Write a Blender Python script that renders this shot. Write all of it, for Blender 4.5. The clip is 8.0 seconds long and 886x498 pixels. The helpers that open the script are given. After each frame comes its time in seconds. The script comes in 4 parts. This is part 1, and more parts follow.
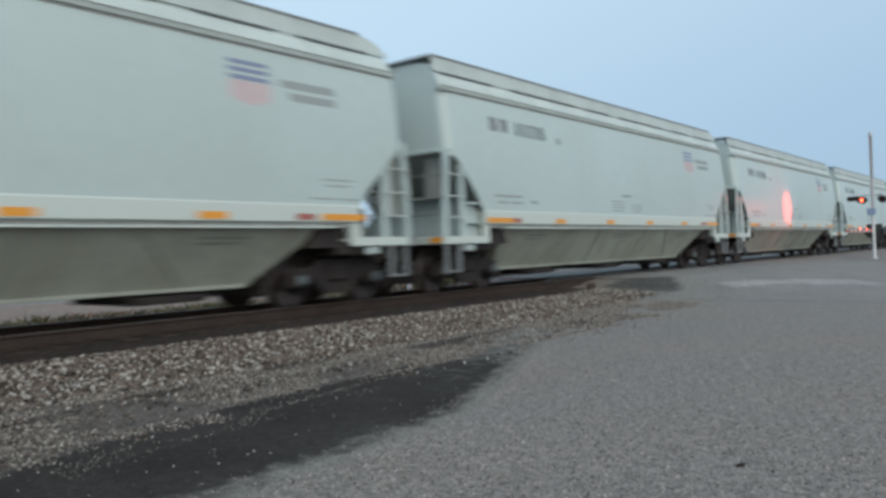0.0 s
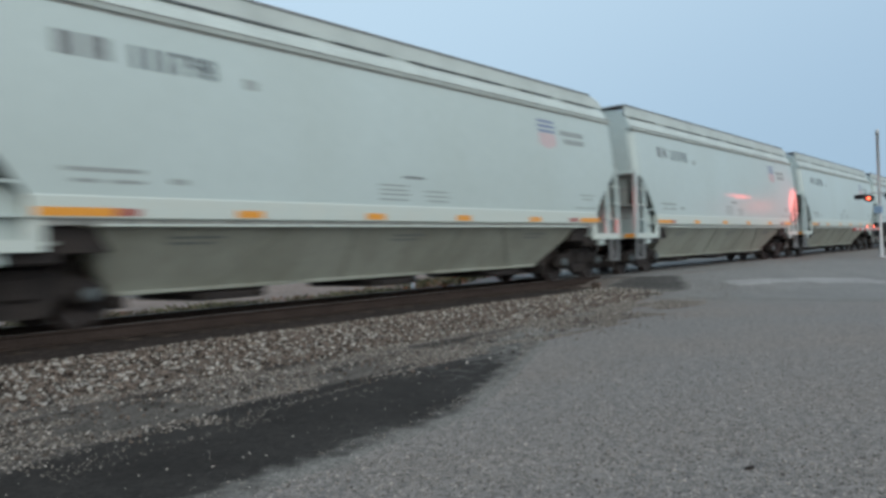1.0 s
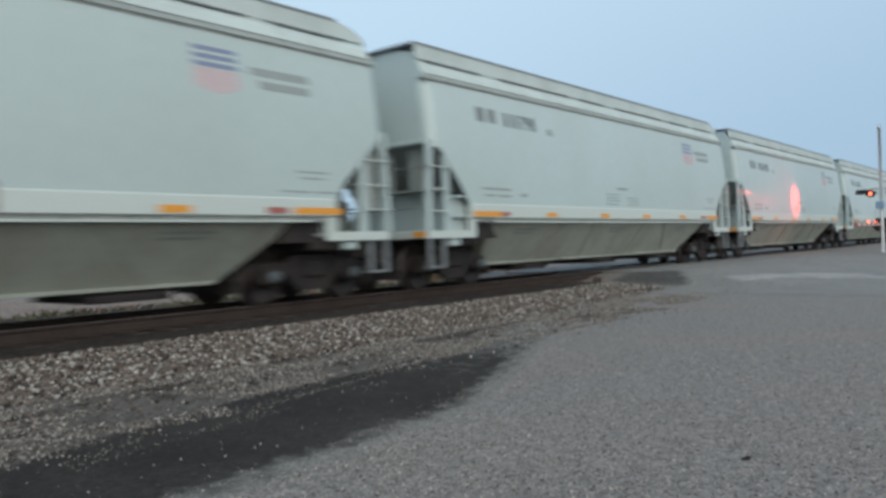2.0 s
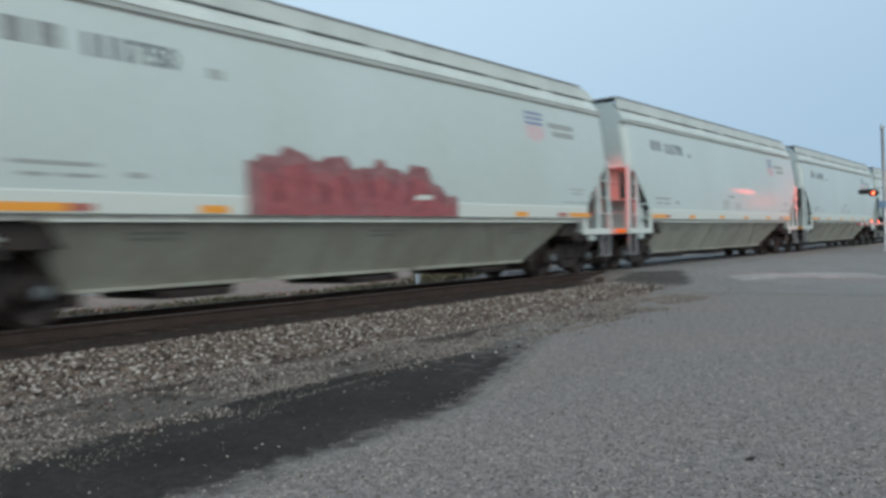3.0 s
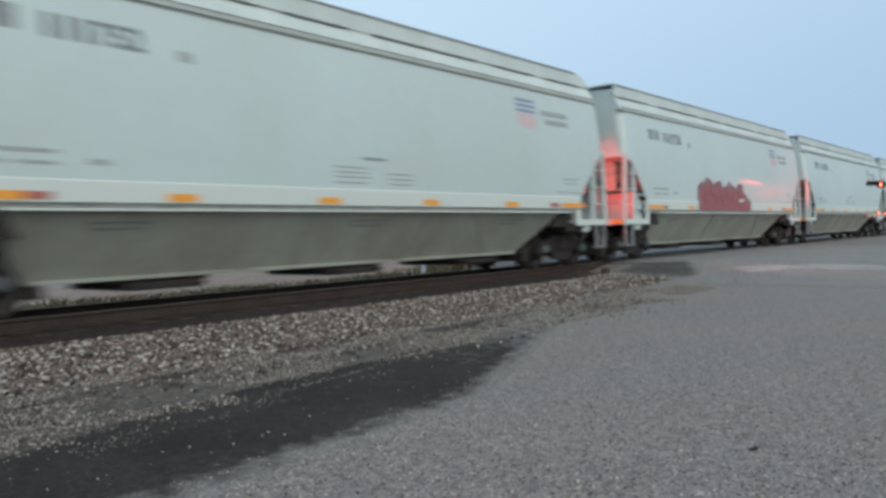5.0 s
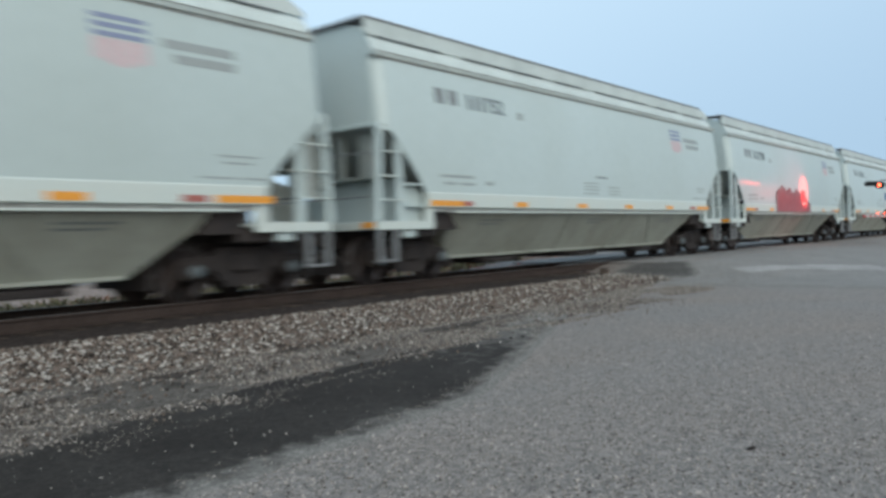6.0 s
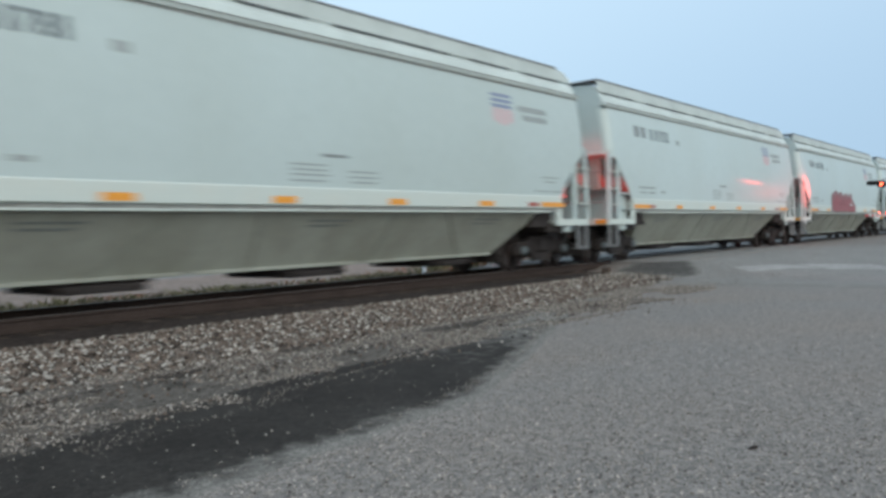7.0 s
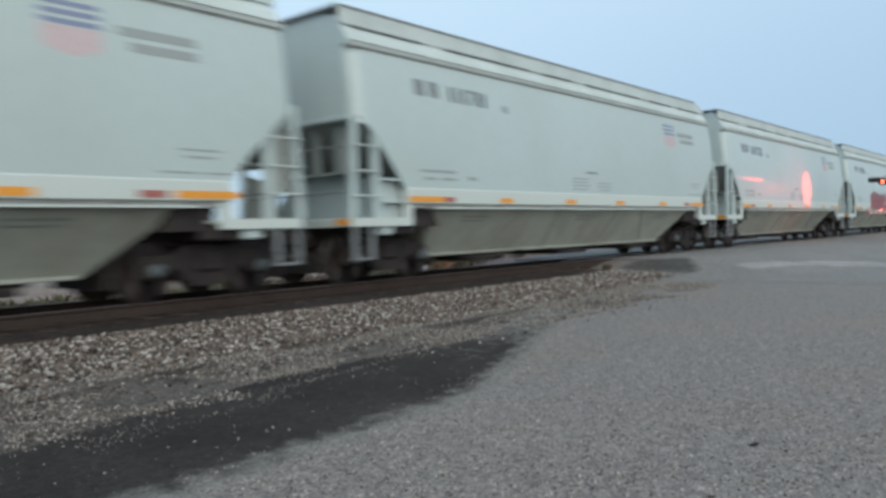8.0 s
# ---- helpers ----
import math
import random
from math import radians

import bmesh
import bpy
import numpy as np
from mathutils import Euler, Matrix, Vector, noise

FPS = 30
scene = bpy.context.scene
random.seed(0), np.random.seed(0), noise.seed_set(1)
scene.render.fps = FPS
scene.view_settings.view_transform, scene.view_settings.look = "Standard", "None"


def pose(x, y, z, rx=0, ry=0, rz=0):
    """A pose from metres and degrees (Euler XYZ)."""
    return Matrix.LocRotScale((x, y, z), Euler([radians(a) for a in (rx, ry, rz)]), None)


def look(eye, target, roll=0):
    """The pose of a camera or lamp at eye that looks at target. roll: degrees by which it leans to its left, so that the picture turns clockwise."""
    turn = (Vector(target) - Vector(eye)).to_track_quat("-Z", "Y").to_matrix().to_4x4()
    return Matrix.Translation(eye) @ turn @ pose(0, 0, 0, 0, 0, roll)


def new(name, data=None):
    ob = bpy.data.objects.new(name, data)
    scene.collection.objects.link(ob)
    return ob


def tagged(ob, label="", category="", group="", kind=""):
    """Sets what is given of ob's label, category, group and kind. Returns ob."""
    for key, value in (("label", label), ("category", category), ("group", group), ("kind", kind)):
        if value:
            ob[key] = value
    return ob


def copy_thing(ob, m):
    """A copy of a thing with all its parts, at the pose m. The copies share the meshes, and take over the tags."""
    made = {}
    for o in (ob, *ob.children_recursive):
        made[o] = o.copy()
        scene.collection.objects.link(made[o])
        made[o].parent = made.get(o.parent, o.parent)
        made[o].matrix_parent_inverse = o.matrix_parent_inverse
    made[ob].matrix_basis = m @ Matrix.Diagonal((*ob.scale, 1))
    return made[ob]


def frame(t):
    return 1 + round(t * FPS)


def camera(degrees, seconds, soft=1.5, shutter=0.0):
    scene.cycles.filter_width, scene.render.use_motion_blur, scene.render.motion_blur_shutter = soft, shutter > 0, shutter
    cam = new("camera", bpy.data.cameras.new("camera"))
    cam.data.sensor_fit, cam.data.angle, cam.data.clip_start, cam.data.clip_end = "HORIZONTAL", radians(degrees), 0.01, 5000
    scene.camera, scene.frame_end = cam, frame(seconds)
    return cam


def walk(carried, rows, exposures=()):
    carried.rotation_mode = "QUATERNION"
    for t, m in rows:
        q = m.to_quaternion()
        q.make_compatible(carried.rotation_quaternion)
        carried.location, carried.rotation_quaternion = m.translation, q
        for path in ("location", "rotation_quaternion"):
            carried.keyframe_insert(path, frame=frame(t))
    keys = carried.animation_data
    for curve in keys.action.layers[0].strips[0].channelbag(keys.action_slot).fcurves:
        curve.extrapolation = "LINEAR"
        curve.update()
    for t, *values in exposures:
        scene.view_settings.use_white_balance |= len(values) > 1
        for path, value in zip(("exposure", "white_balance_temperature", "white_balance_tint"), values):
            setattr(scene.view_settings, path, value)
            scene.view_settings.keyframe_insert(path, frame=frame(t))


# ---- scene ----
# World: x runs along the track (the train's way), y away from the camera, z = 0 at the rail head.


def cam_pose(x, y, z, yaw, pitch, lean):
    return pose(x, y, z, 90 + pitch, 0, -yaw) @ pose(0, 0, 0, 0, 0, -lean)


# ---- camera ----
cam = camera(60.1, 8.0, soft=3.2, shutter=0.95)
walk(cam, [
    (0, cam_pose(0.000, -11.119, 0.865, 51.114, 0.202, 2.000)),
    (0.5, cam_pose(0.026, -11.109, 0.857, 51.122, 0.083, 2.013)),
    (1, cam_pose(0.113, -11.068, 0.848, 50.754, 0.195, 2.141)),
    (1.5, cam_pose(0.020, -11.107, 0.858, 50.632, -0.145, 2.070)),
    (2, cam_pose(0.003, -11.125, 0.860, 50.603, -0.203, 2.083)),
    (3.5, cam_pose(0.049, -11.097, 0.854, 50.174, -0.285, 2.170)),
    (4, cam_pose(0.100, -11.080, 0.845, 49.862, -0.507, 2.149)),
    (5.5, cam_pose(-0.027, -11.140, 0.862, 50.084, -0.983, 1.870)),
    (6, cam_pose(-0.027, -11.139, 0.863, 50.087, -0.931, 1.875)),
    (6.5, cam_pose(-0.028, -11.140, 0.860, 50.095, -0.879, 1.919)),
    (7, cam_pose(-0.026, -11.139, 0.862, 49.963, -0.962, 1.902)),
    (7.5, cam_pose(-0.029, -11.139, 0.863, 49.951, -1.172, 1.856)),
    (8, cam_pose(-0.026, -11.138, 0.861, 49.895, -1.189, 1.877)),
], exposures=[(0, 0.60), (1, 0.52), (2, 0.58), (3.5, 0.58), (5.5, 0.70), (6.5, 0.77), (7.0, 0.77), (8, 0.70)])

# ---- world and sun ----
SUN_ELEVATION, SUN_ROTATION = radians(7), radians(196)
world = bpy.data.worlds.new("dusk_sky")
scene.world = world
world.use_nodes = True
wn = world.node_tree
sky = wn.nodes.new("ShaderNodeTexSky")
sky.sky_type = "NISHITA"
sky.sun_disc = False
sky.sun_elevation, sky.sun_rotation = SUN_ELEVATION, SUN_ROTATION
sky.air_density, sky.dust_density, sky.ozone_density = 1.0, 1.0, 3.0
veil = wn.nodes.new("ShaderNodeMix")  # thin high cloud that evens out the sky
veil.data_type = "RGBA"
veil.inputs[0].default_value = 0.94
aim = wn.nodes.new("ShaderNodeTexCoord")
tone = wn.nodes.new("ShaderNodeVectorMath")  # paler away from the dim eastern horizon, and overhead
tone.operation = "DOT_PRODUCT"
tone.inputs[1].default_value = (-0.32, 0.30, 1.2)
wn.links.new(aim.outputs["Generated"], tone.inputs[0])
rise = wn.nodes.new("ShaderNodeMapRange")
rise.interpolation_type = "SMOOTHSTEP"
rise.inputs[1].default_value, rise.inputs[2].default_value = -0.28, 0.46
wn.links.new(tone.outputs["Value"], rise.inputs[0])
haze = wn.nodes.new("ShaderNodeMix")
haze.data_type = "RGBA"
haze.inputs[6].default_value, haze.inputs[7].default_value = (1.69, 2.42, 3.22, 1), (2.56, 3.42, 4.14, 1)
wn.links.new(rise.outputs[0], haze.inputs[0])
wn.links.new(haze.outputs[2], veil.inputs[7])
wn.links.new(sky.outputs[0], veil.inputs[6])
wn.links.new(veil.outputs[2], wn.nodes["Background"].inputs[0])
wn.nodes["Background"].inputs[1].default_value = 0.15
sun = new("sun", bpy.data.lights.new("sun", "SUN"))
sun.data.energy, sun.data.angle, sun.data.color = 1.5, radians(70), (1.0, 0.91, 0.77)
sun.matrix_world = look((0, 0, 30), (4.8, 8.7, 30 - 6.5))


# ---- materials ----
def material(name, base, rough=0.6, metal=0.0, grain=0.0, grain_size=40.0, stain=0.0, stain_size=1.2, bump=0.0,
             stain_colour=None, spec=0.5, random_tint=0.0, islands=0.0, stretch=(1, 1, 1), coat=0.0, cells=0.0, cell_size=90.0, edge=None, edge_noise=0.55, edge_size=2.6):
    """A surface with fine grain, large stains and relief."""
    m = bpy.data.materials.new(name)
    m.use_nodes = True
    t = m.node_tree
    b = t.nodes["Principled BSDF"]
    b.inputs["Roughness"].default_value, b.inputs["Metallic"].default_value = rough, metal
    b.inputs["Specular IOR Level"].default_value = spec
    b.inputs["Coat Weight"].default_value = coat
    co = t.nodes.new("ShaderNodeTexCoord")
    mp = t.nodes.new("ShaderNodeMapping")
    mp.inputs["Scale"].default_value = stretch
    t.links.new(co.outputs["Object"], mp.inputs[0])

    def tex(scale, detail):
        n = t.nodes.new("ShaderNodeTexNoise")
        n.inputs["Scale"].default_value, n.inputs["Detail"].default_value = scale, detail
        t.links.new(mp.outputs[0], n.inputs["Vector"])
        return n

    def mix(kind, fac, a, c):
        n = t.nodes.new("ShaderNodeMix")
        n.data_type, n.blend_type = "RGBA", kind
        for socket, value in ((0, fac), (6, a), (7, c)):
            if isinstance(value, bpy.types.NodeSocket):
                t.links.new(value, n.inputs[socket])
            else:
                n.inputs[socket].default_value = value
        return n.outputs[2]

    def ramp(source, lo, hi, out_lo, out_hi):
        n = t.nodes.new("ShaderNodeMapRange")
        for k, value in zip((1, 2, 3, 4), (lo, hi, out_lo, out_hi)):
            n.inputs[k].default_value = value
        t.links.new(source, n.inputs[0])
        return n.outputs[0]

    colour = mix("MIX", 0.0, (*base, 1), (*base, 1))
    if stain:
        f = ramp(tex(1 / stain_size, 6).outputs[0], 0.42, 0.7, 0.0, stain)
        colour = mix("MIX", f, colour, (*(stain_colour or [c * 0.5 for c in base]), 1))
    g = tex(grain_size, 4)
    if grain:
        f = ramp(g.outputs[0], 0.3, 0.7, 1 - grain, 1 + grain)
        n = t.nodes.new("ShaderNodeVectorMath")
        n.operation = "SCALE"
        t.links.new(colour, n.inputs[0])
        t.links.new(f, n.inputs["Scale"])
        colour = n.outputs[0]
    if edge:
        wear = t.nodes.new("ShaderNodeAttribute")
        wear.attribute_name = "wear"
        add = t.nodes.new("ShaderNodeMath")
        t.links.new(wear.outputs["Fac"], add.inputs[0])
        t.links.new(ramp(tex(edge_size, 8).outputs[0], 0.25, 0.75, -edge_noise, edge_noise), add.inputs[1])
        colour = mix("MIX", ramp(add.outputs[0], 0.25, 0.75, 0.0, 1.0), (*edge, 1), colour)
    if cells:
        vor = t.nodes.new("ShaderNodeTexVoronoi")
        vor.inputs["Scale"].default_value = cell_size
        t.links.new(mp.outputs[0], vor.inputs["Vector"])
        sep = t.nodes.new("ShaderNodeSeparateColor")
        t.links.new(vor.outputs["Color"], sep.inputs[0])
        n = t.nodes.new("ShaderNodeVectorMath")
        n.operation = "SCALE"
        t.links.new(colour, n.inputs[0])
        t.links.new(ramp(sep.outputs[0], 0, 1, 1 - cells, 1 + cells), n.inputs["Scale"])
        colour = n.outputs[0]
    if random_tint or islands:
        src = t.nodes.new("ShaderNodeNewGeometry").outputs["Random Per Island"] if islands else t.nodes.new("ShaderNodeObjectInfo").outputs["Random"]
        amount = islands or random_tint
        n = t.nodes.new("ShaderNodeVectorMath")
        n.operation = "SCALE"
        t.links.new(colour, n.inputs[0])
        t.links.new(ramp(src, 0, 1, 1 - amount, 1 + amount), n.inputs["Scale"])
        colour = n.outputs[0]
    t.links.new(colour, b.inputs["Base Color"])
    if bump:
        n = t.nodes.new("ShaderNodeBump")
        n.inputs["Strength"].default_value, n.inputs["Distance"].default_value = min(1.0, bump * 10), bump
        t.links.new(g.outputs[0], n.inputs["Height"])
        t.links.new(n.outputs[0], b.inputs["Normal"])
    return m


def glow(name, colour, strength):
    m = bpy.data.materials.new(name)
    m.use_nodes = True
    b = m.node_tree.nodes["Principled BSDF"]
    b.inputs["Base Color"].default_value = (*colour, 1)
    b.inputs["Emission Color"].default_value = (*colour, 1)
    b.inputs["Emission Strength"].default_value = strength
    return m


PAINT = material("car_paint", (0.404, 0.480, 0.482), 0.38, grain=0.03, grain_size=18, stain=0.45, stain_size=1.6, stain_colour=(0.350, 0.405, 0.385), stretch=(0.5, 1, 0.25), random_tint=0.04)
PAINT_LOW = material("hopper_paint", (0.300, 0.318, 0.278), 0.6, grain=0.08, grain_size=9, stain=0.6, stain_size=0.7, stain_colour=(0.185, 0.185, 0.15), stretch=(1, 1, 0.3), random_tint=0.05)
# car paint darkened to hold the shade inside the open ends
PAINT_END_SHADED = material("end_paint_shaded", (0.235, 0.268, 0.258), 0.6, grain=0.05, grain_size=12, stain=0.6, stain_size=0.5, stain_colour=(0.30, 0.31, 0.29))
ROOF = material("roof_paint", (0.455, 0.515, 0.505), 0.5, grain=0.04, grain_size=14, stain=0.3, stain_size=0.8)
WHITE = material("white_sill_paint", (0.455, 0.515, 0.495), 0.5, grain=0.03, grain_size=20, stain=0.3, stain_size=0.4, stain_colour=(0.5, 0.5, 0.45))
GALV = material("galvanised_steel", (0.22, 0.23, 0.235), 0.5, 0.3, grain=0.08, grain_size=60, stain=0.4, stain_size=0.2)
TRUCK = material("truck_iron", (0.025, 0.022, 0.022), 0.85, spec=0.25, grain=0.25, grain_size=25, stain=0.7, stain_size=0.3, stain_colour=(0.040, 0.033, 0.030), bump=0.004)
WHEEL = material("wheel_steel", (0.045, 0.034, 0.031), 0.75, 0.0, spec=0.3, grain=0.2, grain_size=20, stain=0.5, stain_size=0.15)
# iron caps coloured paler and bluer for the sky light on them
BEARING_LIT = material("bearing_cap_lit", (0.085, 0.105, 0.115), 0.5, grain=0.15, grain_size=30, stain=0.5, stain_size=0.1)
TREAD = material("wheel_tread", (0.12, 0.11, 0.11), 0.5, 0.6)
ORANGE = material("orange_reflector", (0.64, 0.27, 0.03), 0.35, grain=0.05, grain_size=60)
MAROON = material("maroon_reflector", (0.30, 0.10, 0.08), 0.4)
INK = material("dark_lettering", (0.09, 0.11, 0.12), 0.6, grain=0.15, grain_size=30)
INK_SOFT = material("faded_lettering", (0.245, 0.275, 0.275), 0.6, grain=0.15, grain_size=30)
BLUE = material("shield_blue", (0.17, 0.20, 0.30), 0.5)
PINK = material("shield_red", (0.47, 0.355, 0.37), 0.5, grain=0.1, grain_size=20)
GRAFFITI = material("graffiti_mauve", (0.215, 0.110, 0.115), 0.5, grain=0.2, grain_size=5, stain=0.7, stain_size=0.3, stain_colour=(0.16, 0.045, 0.05))
GRAFFITI_RED = material("graffiti_red", (0.245, 0.066, 0.072), 0.5, grain=0.25, grain_size=6, stain=0.8, stain_size=0.3, stain_colour=(0.21, 0.085, 0.095))
GRAFFITI_DARK = material("graffiti_dark", (0.115, 0.026, 0.030), 0.5, grain=0.2, grain_size=8)
RAIL = material("rail_rust", (0.040, 0.029, 0.025), 0.8, grain=0.25, grain_size=30, stain=0.5, stain_size=0.4, spec=0.2)
RAIL_TOP = material("rail_running_face", (0.20, 0.19, 0.185), 0.6, 0.6)
TIE = material("tie_wood", (0.055, 0.043, 0.036), 0.9, grain=0.4, grain_size=14, bump=0.01, stretch=(1, 0.15, 1), random_tint=0.25, spec=0.15)
STONE_PALE = material("pale_ballast_stone", (0.270, 0.254, 0.233), 0.85, grain=0.2, grain_size=60, islands=0.5, spec=0.25)
DARK_GALV = material("walkway_steel", (0.24, 0.25, 0.26), 0.6, 0.3, grain=0.1, grain_size=40)
STONE = material("ballast_stone", (0.098, 0.078, 0.066), 0.9, grain=0.2, grain_size=60, islands=0.8, spec=0.15)
BED = material("ballast_bed", (0.050, 0.041, 0.036), 0.95, grain=0.4, grain_size=12, stain=0.5, stain_size=0.7, bump=0.03, cells=0.6, cell_size=26, spec=0.15)
LOT = material("gravel_lot", (0.150, 0.136, 0.127), 0.8, grain=0.25, grain_size=14, stain=0.9, stain_size=2.6, stain_colour=(0.162, 0.136, 0.119), bump=0.012, cells=0.38, cell_size=55, spec=0.4)
LANE = material("dark_lane", (0.0178, 0.0150, 0.0136), 0.85, grain=0.3, grain_size=14, stain=0.8, stain_size=0.9, stain_colour=(0.033, 0.0295, 0.027), bump=0.012, cells=0.35, cell_size=60, edge=(0.155, 0.146, 0.136), edge_noise=0.30, edge_size=7.0, spec=0.15)
GRIT = material("grit", (0.225, 0.207, 0.192), 0.85, grain=0.1, grain_size=60, islands=0.7, spec=0.2)
FINE = material("fine_brown_gravel", (0.150, 0.134, 0.120), 0.9, grain=0.15, grain_size=60, islands=0.7, spec=0.2)
FOOT = material("gravel_foot", (0.088, 0.078, 0.070), 0.95, grain=0.35, grain_size=14, stain=0.6, stain_size=0.6, stain_colour=(0.060, 0.052, 0.046), bump=0.012, cells=0.45, cell_size=50, edge=(0.150, 0.142, 0.133), edge_noise=0.4, edge_size=3.0, spec=0.15)
STREAK = material("dark_streak", (0.030, 0.026, 0.023), 0.85, grain=0.3, grain_size=14, bump=0.012, cells=0.35, cell_size=60, edge=(0.088, 0.078, 0.070), edge_noise=0.4, edge_size=4.0, spec=0.15)
DARK_GRIT = material("dark_grit", (0.070, 0.060, 0.054), 0.9, grain=0.2, grain_size=60, islands=0.6, spec=0.15)
WORN = material("worn_pale_asphalt", (0.29, 0.28, 0.275), 0.85, grain=0.25, grain_size=9, stain=0.5, stain_size=0.8, cells=0.25, cell_size=45, edge=(0.170, 0.162, 0.154), edge_noise=0.3, edge_size=2.2, spec=0.15)
ASPHALT = material("road_asphalt", (0.185, 0.177, 0.170), 0.8, grain=0.2, grain_size=12, stain=0.6, stain_size=1.5, stain_colour=(0.14, 0.135, 0.13), bump=0.008, cells=0.2, cell_size=50, edge=(0.155, 0.146, 0.136), spec=0.15)
PANEL = material("crossing_panel", (0.16, 0.155, 0.15), 0.85, grain=0.2, grain_size=25, stain=0.5, stain_size=0.5)
FIELD = material("pale_gravel_road", (0.205, 0.158, 0.135), 0.95, grain=0.3, grain_size=6, stain=0.6, stain_size=2.5, stain_colour=(0.165, 0.125, 0.105), cells=0.3, cell_size=25, edge=(0.155, 0.146, 0.136), spec=0.15)
LEAF = material("foliage", (0.055, 0.085, 0.035), 0.8, islands=0.5)
# oily ballast, its colour also darkened for the shadow along the rails
OILY_SHADED = material("oily_bed", (0.030, 0.024, 0.022), 0.9, grain=0.4, grain_size=10, stain=0.5, stain_size=0.5, bump=0.03, cells=0.4, cell_size=24, spec=0.15)
WEED = material("weeds", (0.13, 0.115, 0.06), 0.9, islands=0.6)
DRY_WEED = material("dry_weeds", (0.22, 0.11, 0.075), 0.9, islands=0.5)
RAMP = material("dark_asphalt", (0.060, 0.057, 0.054), 0.9, grain=0.3, grain_size=9, stain=0.6, stain_size=0.8, stain_colour=(0.09, 0.085, 0.08), cells=0.3, cell_size=40, edge=(0.150, 0.143, 0.135), edge_noise=0.3, edge_size=4.0, spec=0.15)
INK_MID = material("slogan_lettering", (0.17, 0.19, 0.195), 0.6, grain=0.3, grain_size=14)
# grey of the strips that paint in shade at eave, chord and sill
SHADE_LINE = material("shade_line", (0.24, 0.25, 0.24), 0.8, grain=0.3, grain_size=6)
GAP_SHADE = material("walkway_gap", (0.10, 0.11, 0.12), 0.9, grain=0.2, grain_size=8)
# bay paint made darker, so the ribs carry the shading between bays
RIB_SHADED = material("bay_rib_shaded", (0.245, 0.260, 0.225), 0.7, grain=0.1, grain_size=10)
BARK = material("bark", (0.07, 0.055, 0.04), 0.9, grain=0.3, grain_size=12, bump=0.02)
POLE = material("pole_wood", (0.13, 0.10, 0.08), 0.9, grain=0.3, grain_size=10, stretch=(1, 1, 0.1))
MAST = material("aluminium_mast", (0.42, 0.43, 0.44), 0.45, 0.5, grain=0.06, grain_size=30, stain=0.3, stain_size=0.3)
BLACK = material("signal_black", (0.02, 0.02, 0.02), 0.6, grain=0.1)
RED_PAINT = material("arm_red", (0.45, 0.03, 0.03), 0.5)
SIGN_BLUE = material("sign_blue", (0.20, 0.30, 0.42), 0.5)
RED_LAMP = glow("red_lamp", (1.0, 0.13, 0.06), 4.0)
DARK_LENS = material("unlit_lens", (0.10, 0.01, 0.01), 0.2)


# ---- mesh helpers ----
def part(name, bm, mat, parent=None, label=""):
    """One mesh object from a bmesh, under its thing."""
    me = bpy.data.meshes.new(name)
    bmesh.ops.recalc_face_normals(bm, faces=bm.faces)
    bm.to_mesh(me)
    bm.free()
    for m in mat if isinstance(mat, (list, tuple)) else [mat]:
        me.materials.append(m)
    ob = new(name, me)
    ob.parent = parent
    return tagged(ob, label) if label else ob


def box(bm, x0, x1, y0, y1, z0, z1, bevel=0.0, m=None, index=0):
    v = bmesh.ops.create_cube(bm, size=1.0)["verts"]
    bmesh.ops.transform(bm, verts=v, matrix=Matrix.Translation(((x0 + x1) / 2, (y0 + y1) / 2, (z0 + z1) / 2)) @ Matrix.Diagonal((abs(x1 - x0), abs(y1 - y0), abs(z1 - z0), 1)))
    faces = {f for w in v for f in w.link_faces}
    if bevel:
        edges = {e for w in v for e in w.link_edges}
        r = bmesh.ops.bevel(bm, geom=list(edges), offset=bevel, segments=1, affect="EDGES")
        v = list({w for f in r["faces"] for w in f.verts})
        faces = {f for w in v for f in w.link_faces}
        v = list({w for f in faces for w in f.verts})
    for f in faces:
        f.material_index = index
    if m:
        bmesh.ops.transform(bm, verts=v, matrix=m)
    return v


def prism(bm, outline, axis, a, b, index=0):
    """A flat outline, swept along an axis from a to b. The outline is (x, z) for axis y, (y, z) for axis x, (x, y) for axis z."""
    def at(p, d):
        return {"y": (p[0], d, p[1]), "x": (d, p[0], p[1]), "z": (p[0], p[1], d)}[axis]
    lo = [bm.verts.new(at(p, a)) for p in outline]
    hi = [bm.verts.new(at(p, b)) for p in outline]
    n = len(outline)
    made = [bm.faces.new(lo), bm.faces.new(hi[::-1])] + [bm.faces.new((lo[i], hi[i], hi[(i + 1) % n], lo[(i + 1) % n])) for i in range(n)]
    for f in made:
        f.material_index = index
    return lo + hi


def rod(bm, p, q, r, n=8, index=0):
    p, q = Vector(p), Vector(q)
    v = bmesh.ops.create_cone(bm, cap_ends=True, segments=n, radius1=r, radius2=r, depth=(q - p).length)["verts"]
    bmesh.ops.transform(bm, verts=v, matrix=Matrix.Translation((p + q) / 2) @ (q - p).to_track_quat("Z", "Y").to_matrix().to_4x4())
    for f in {f for w in v for f in w.link_faces}:
        f.material_index = index
    return v


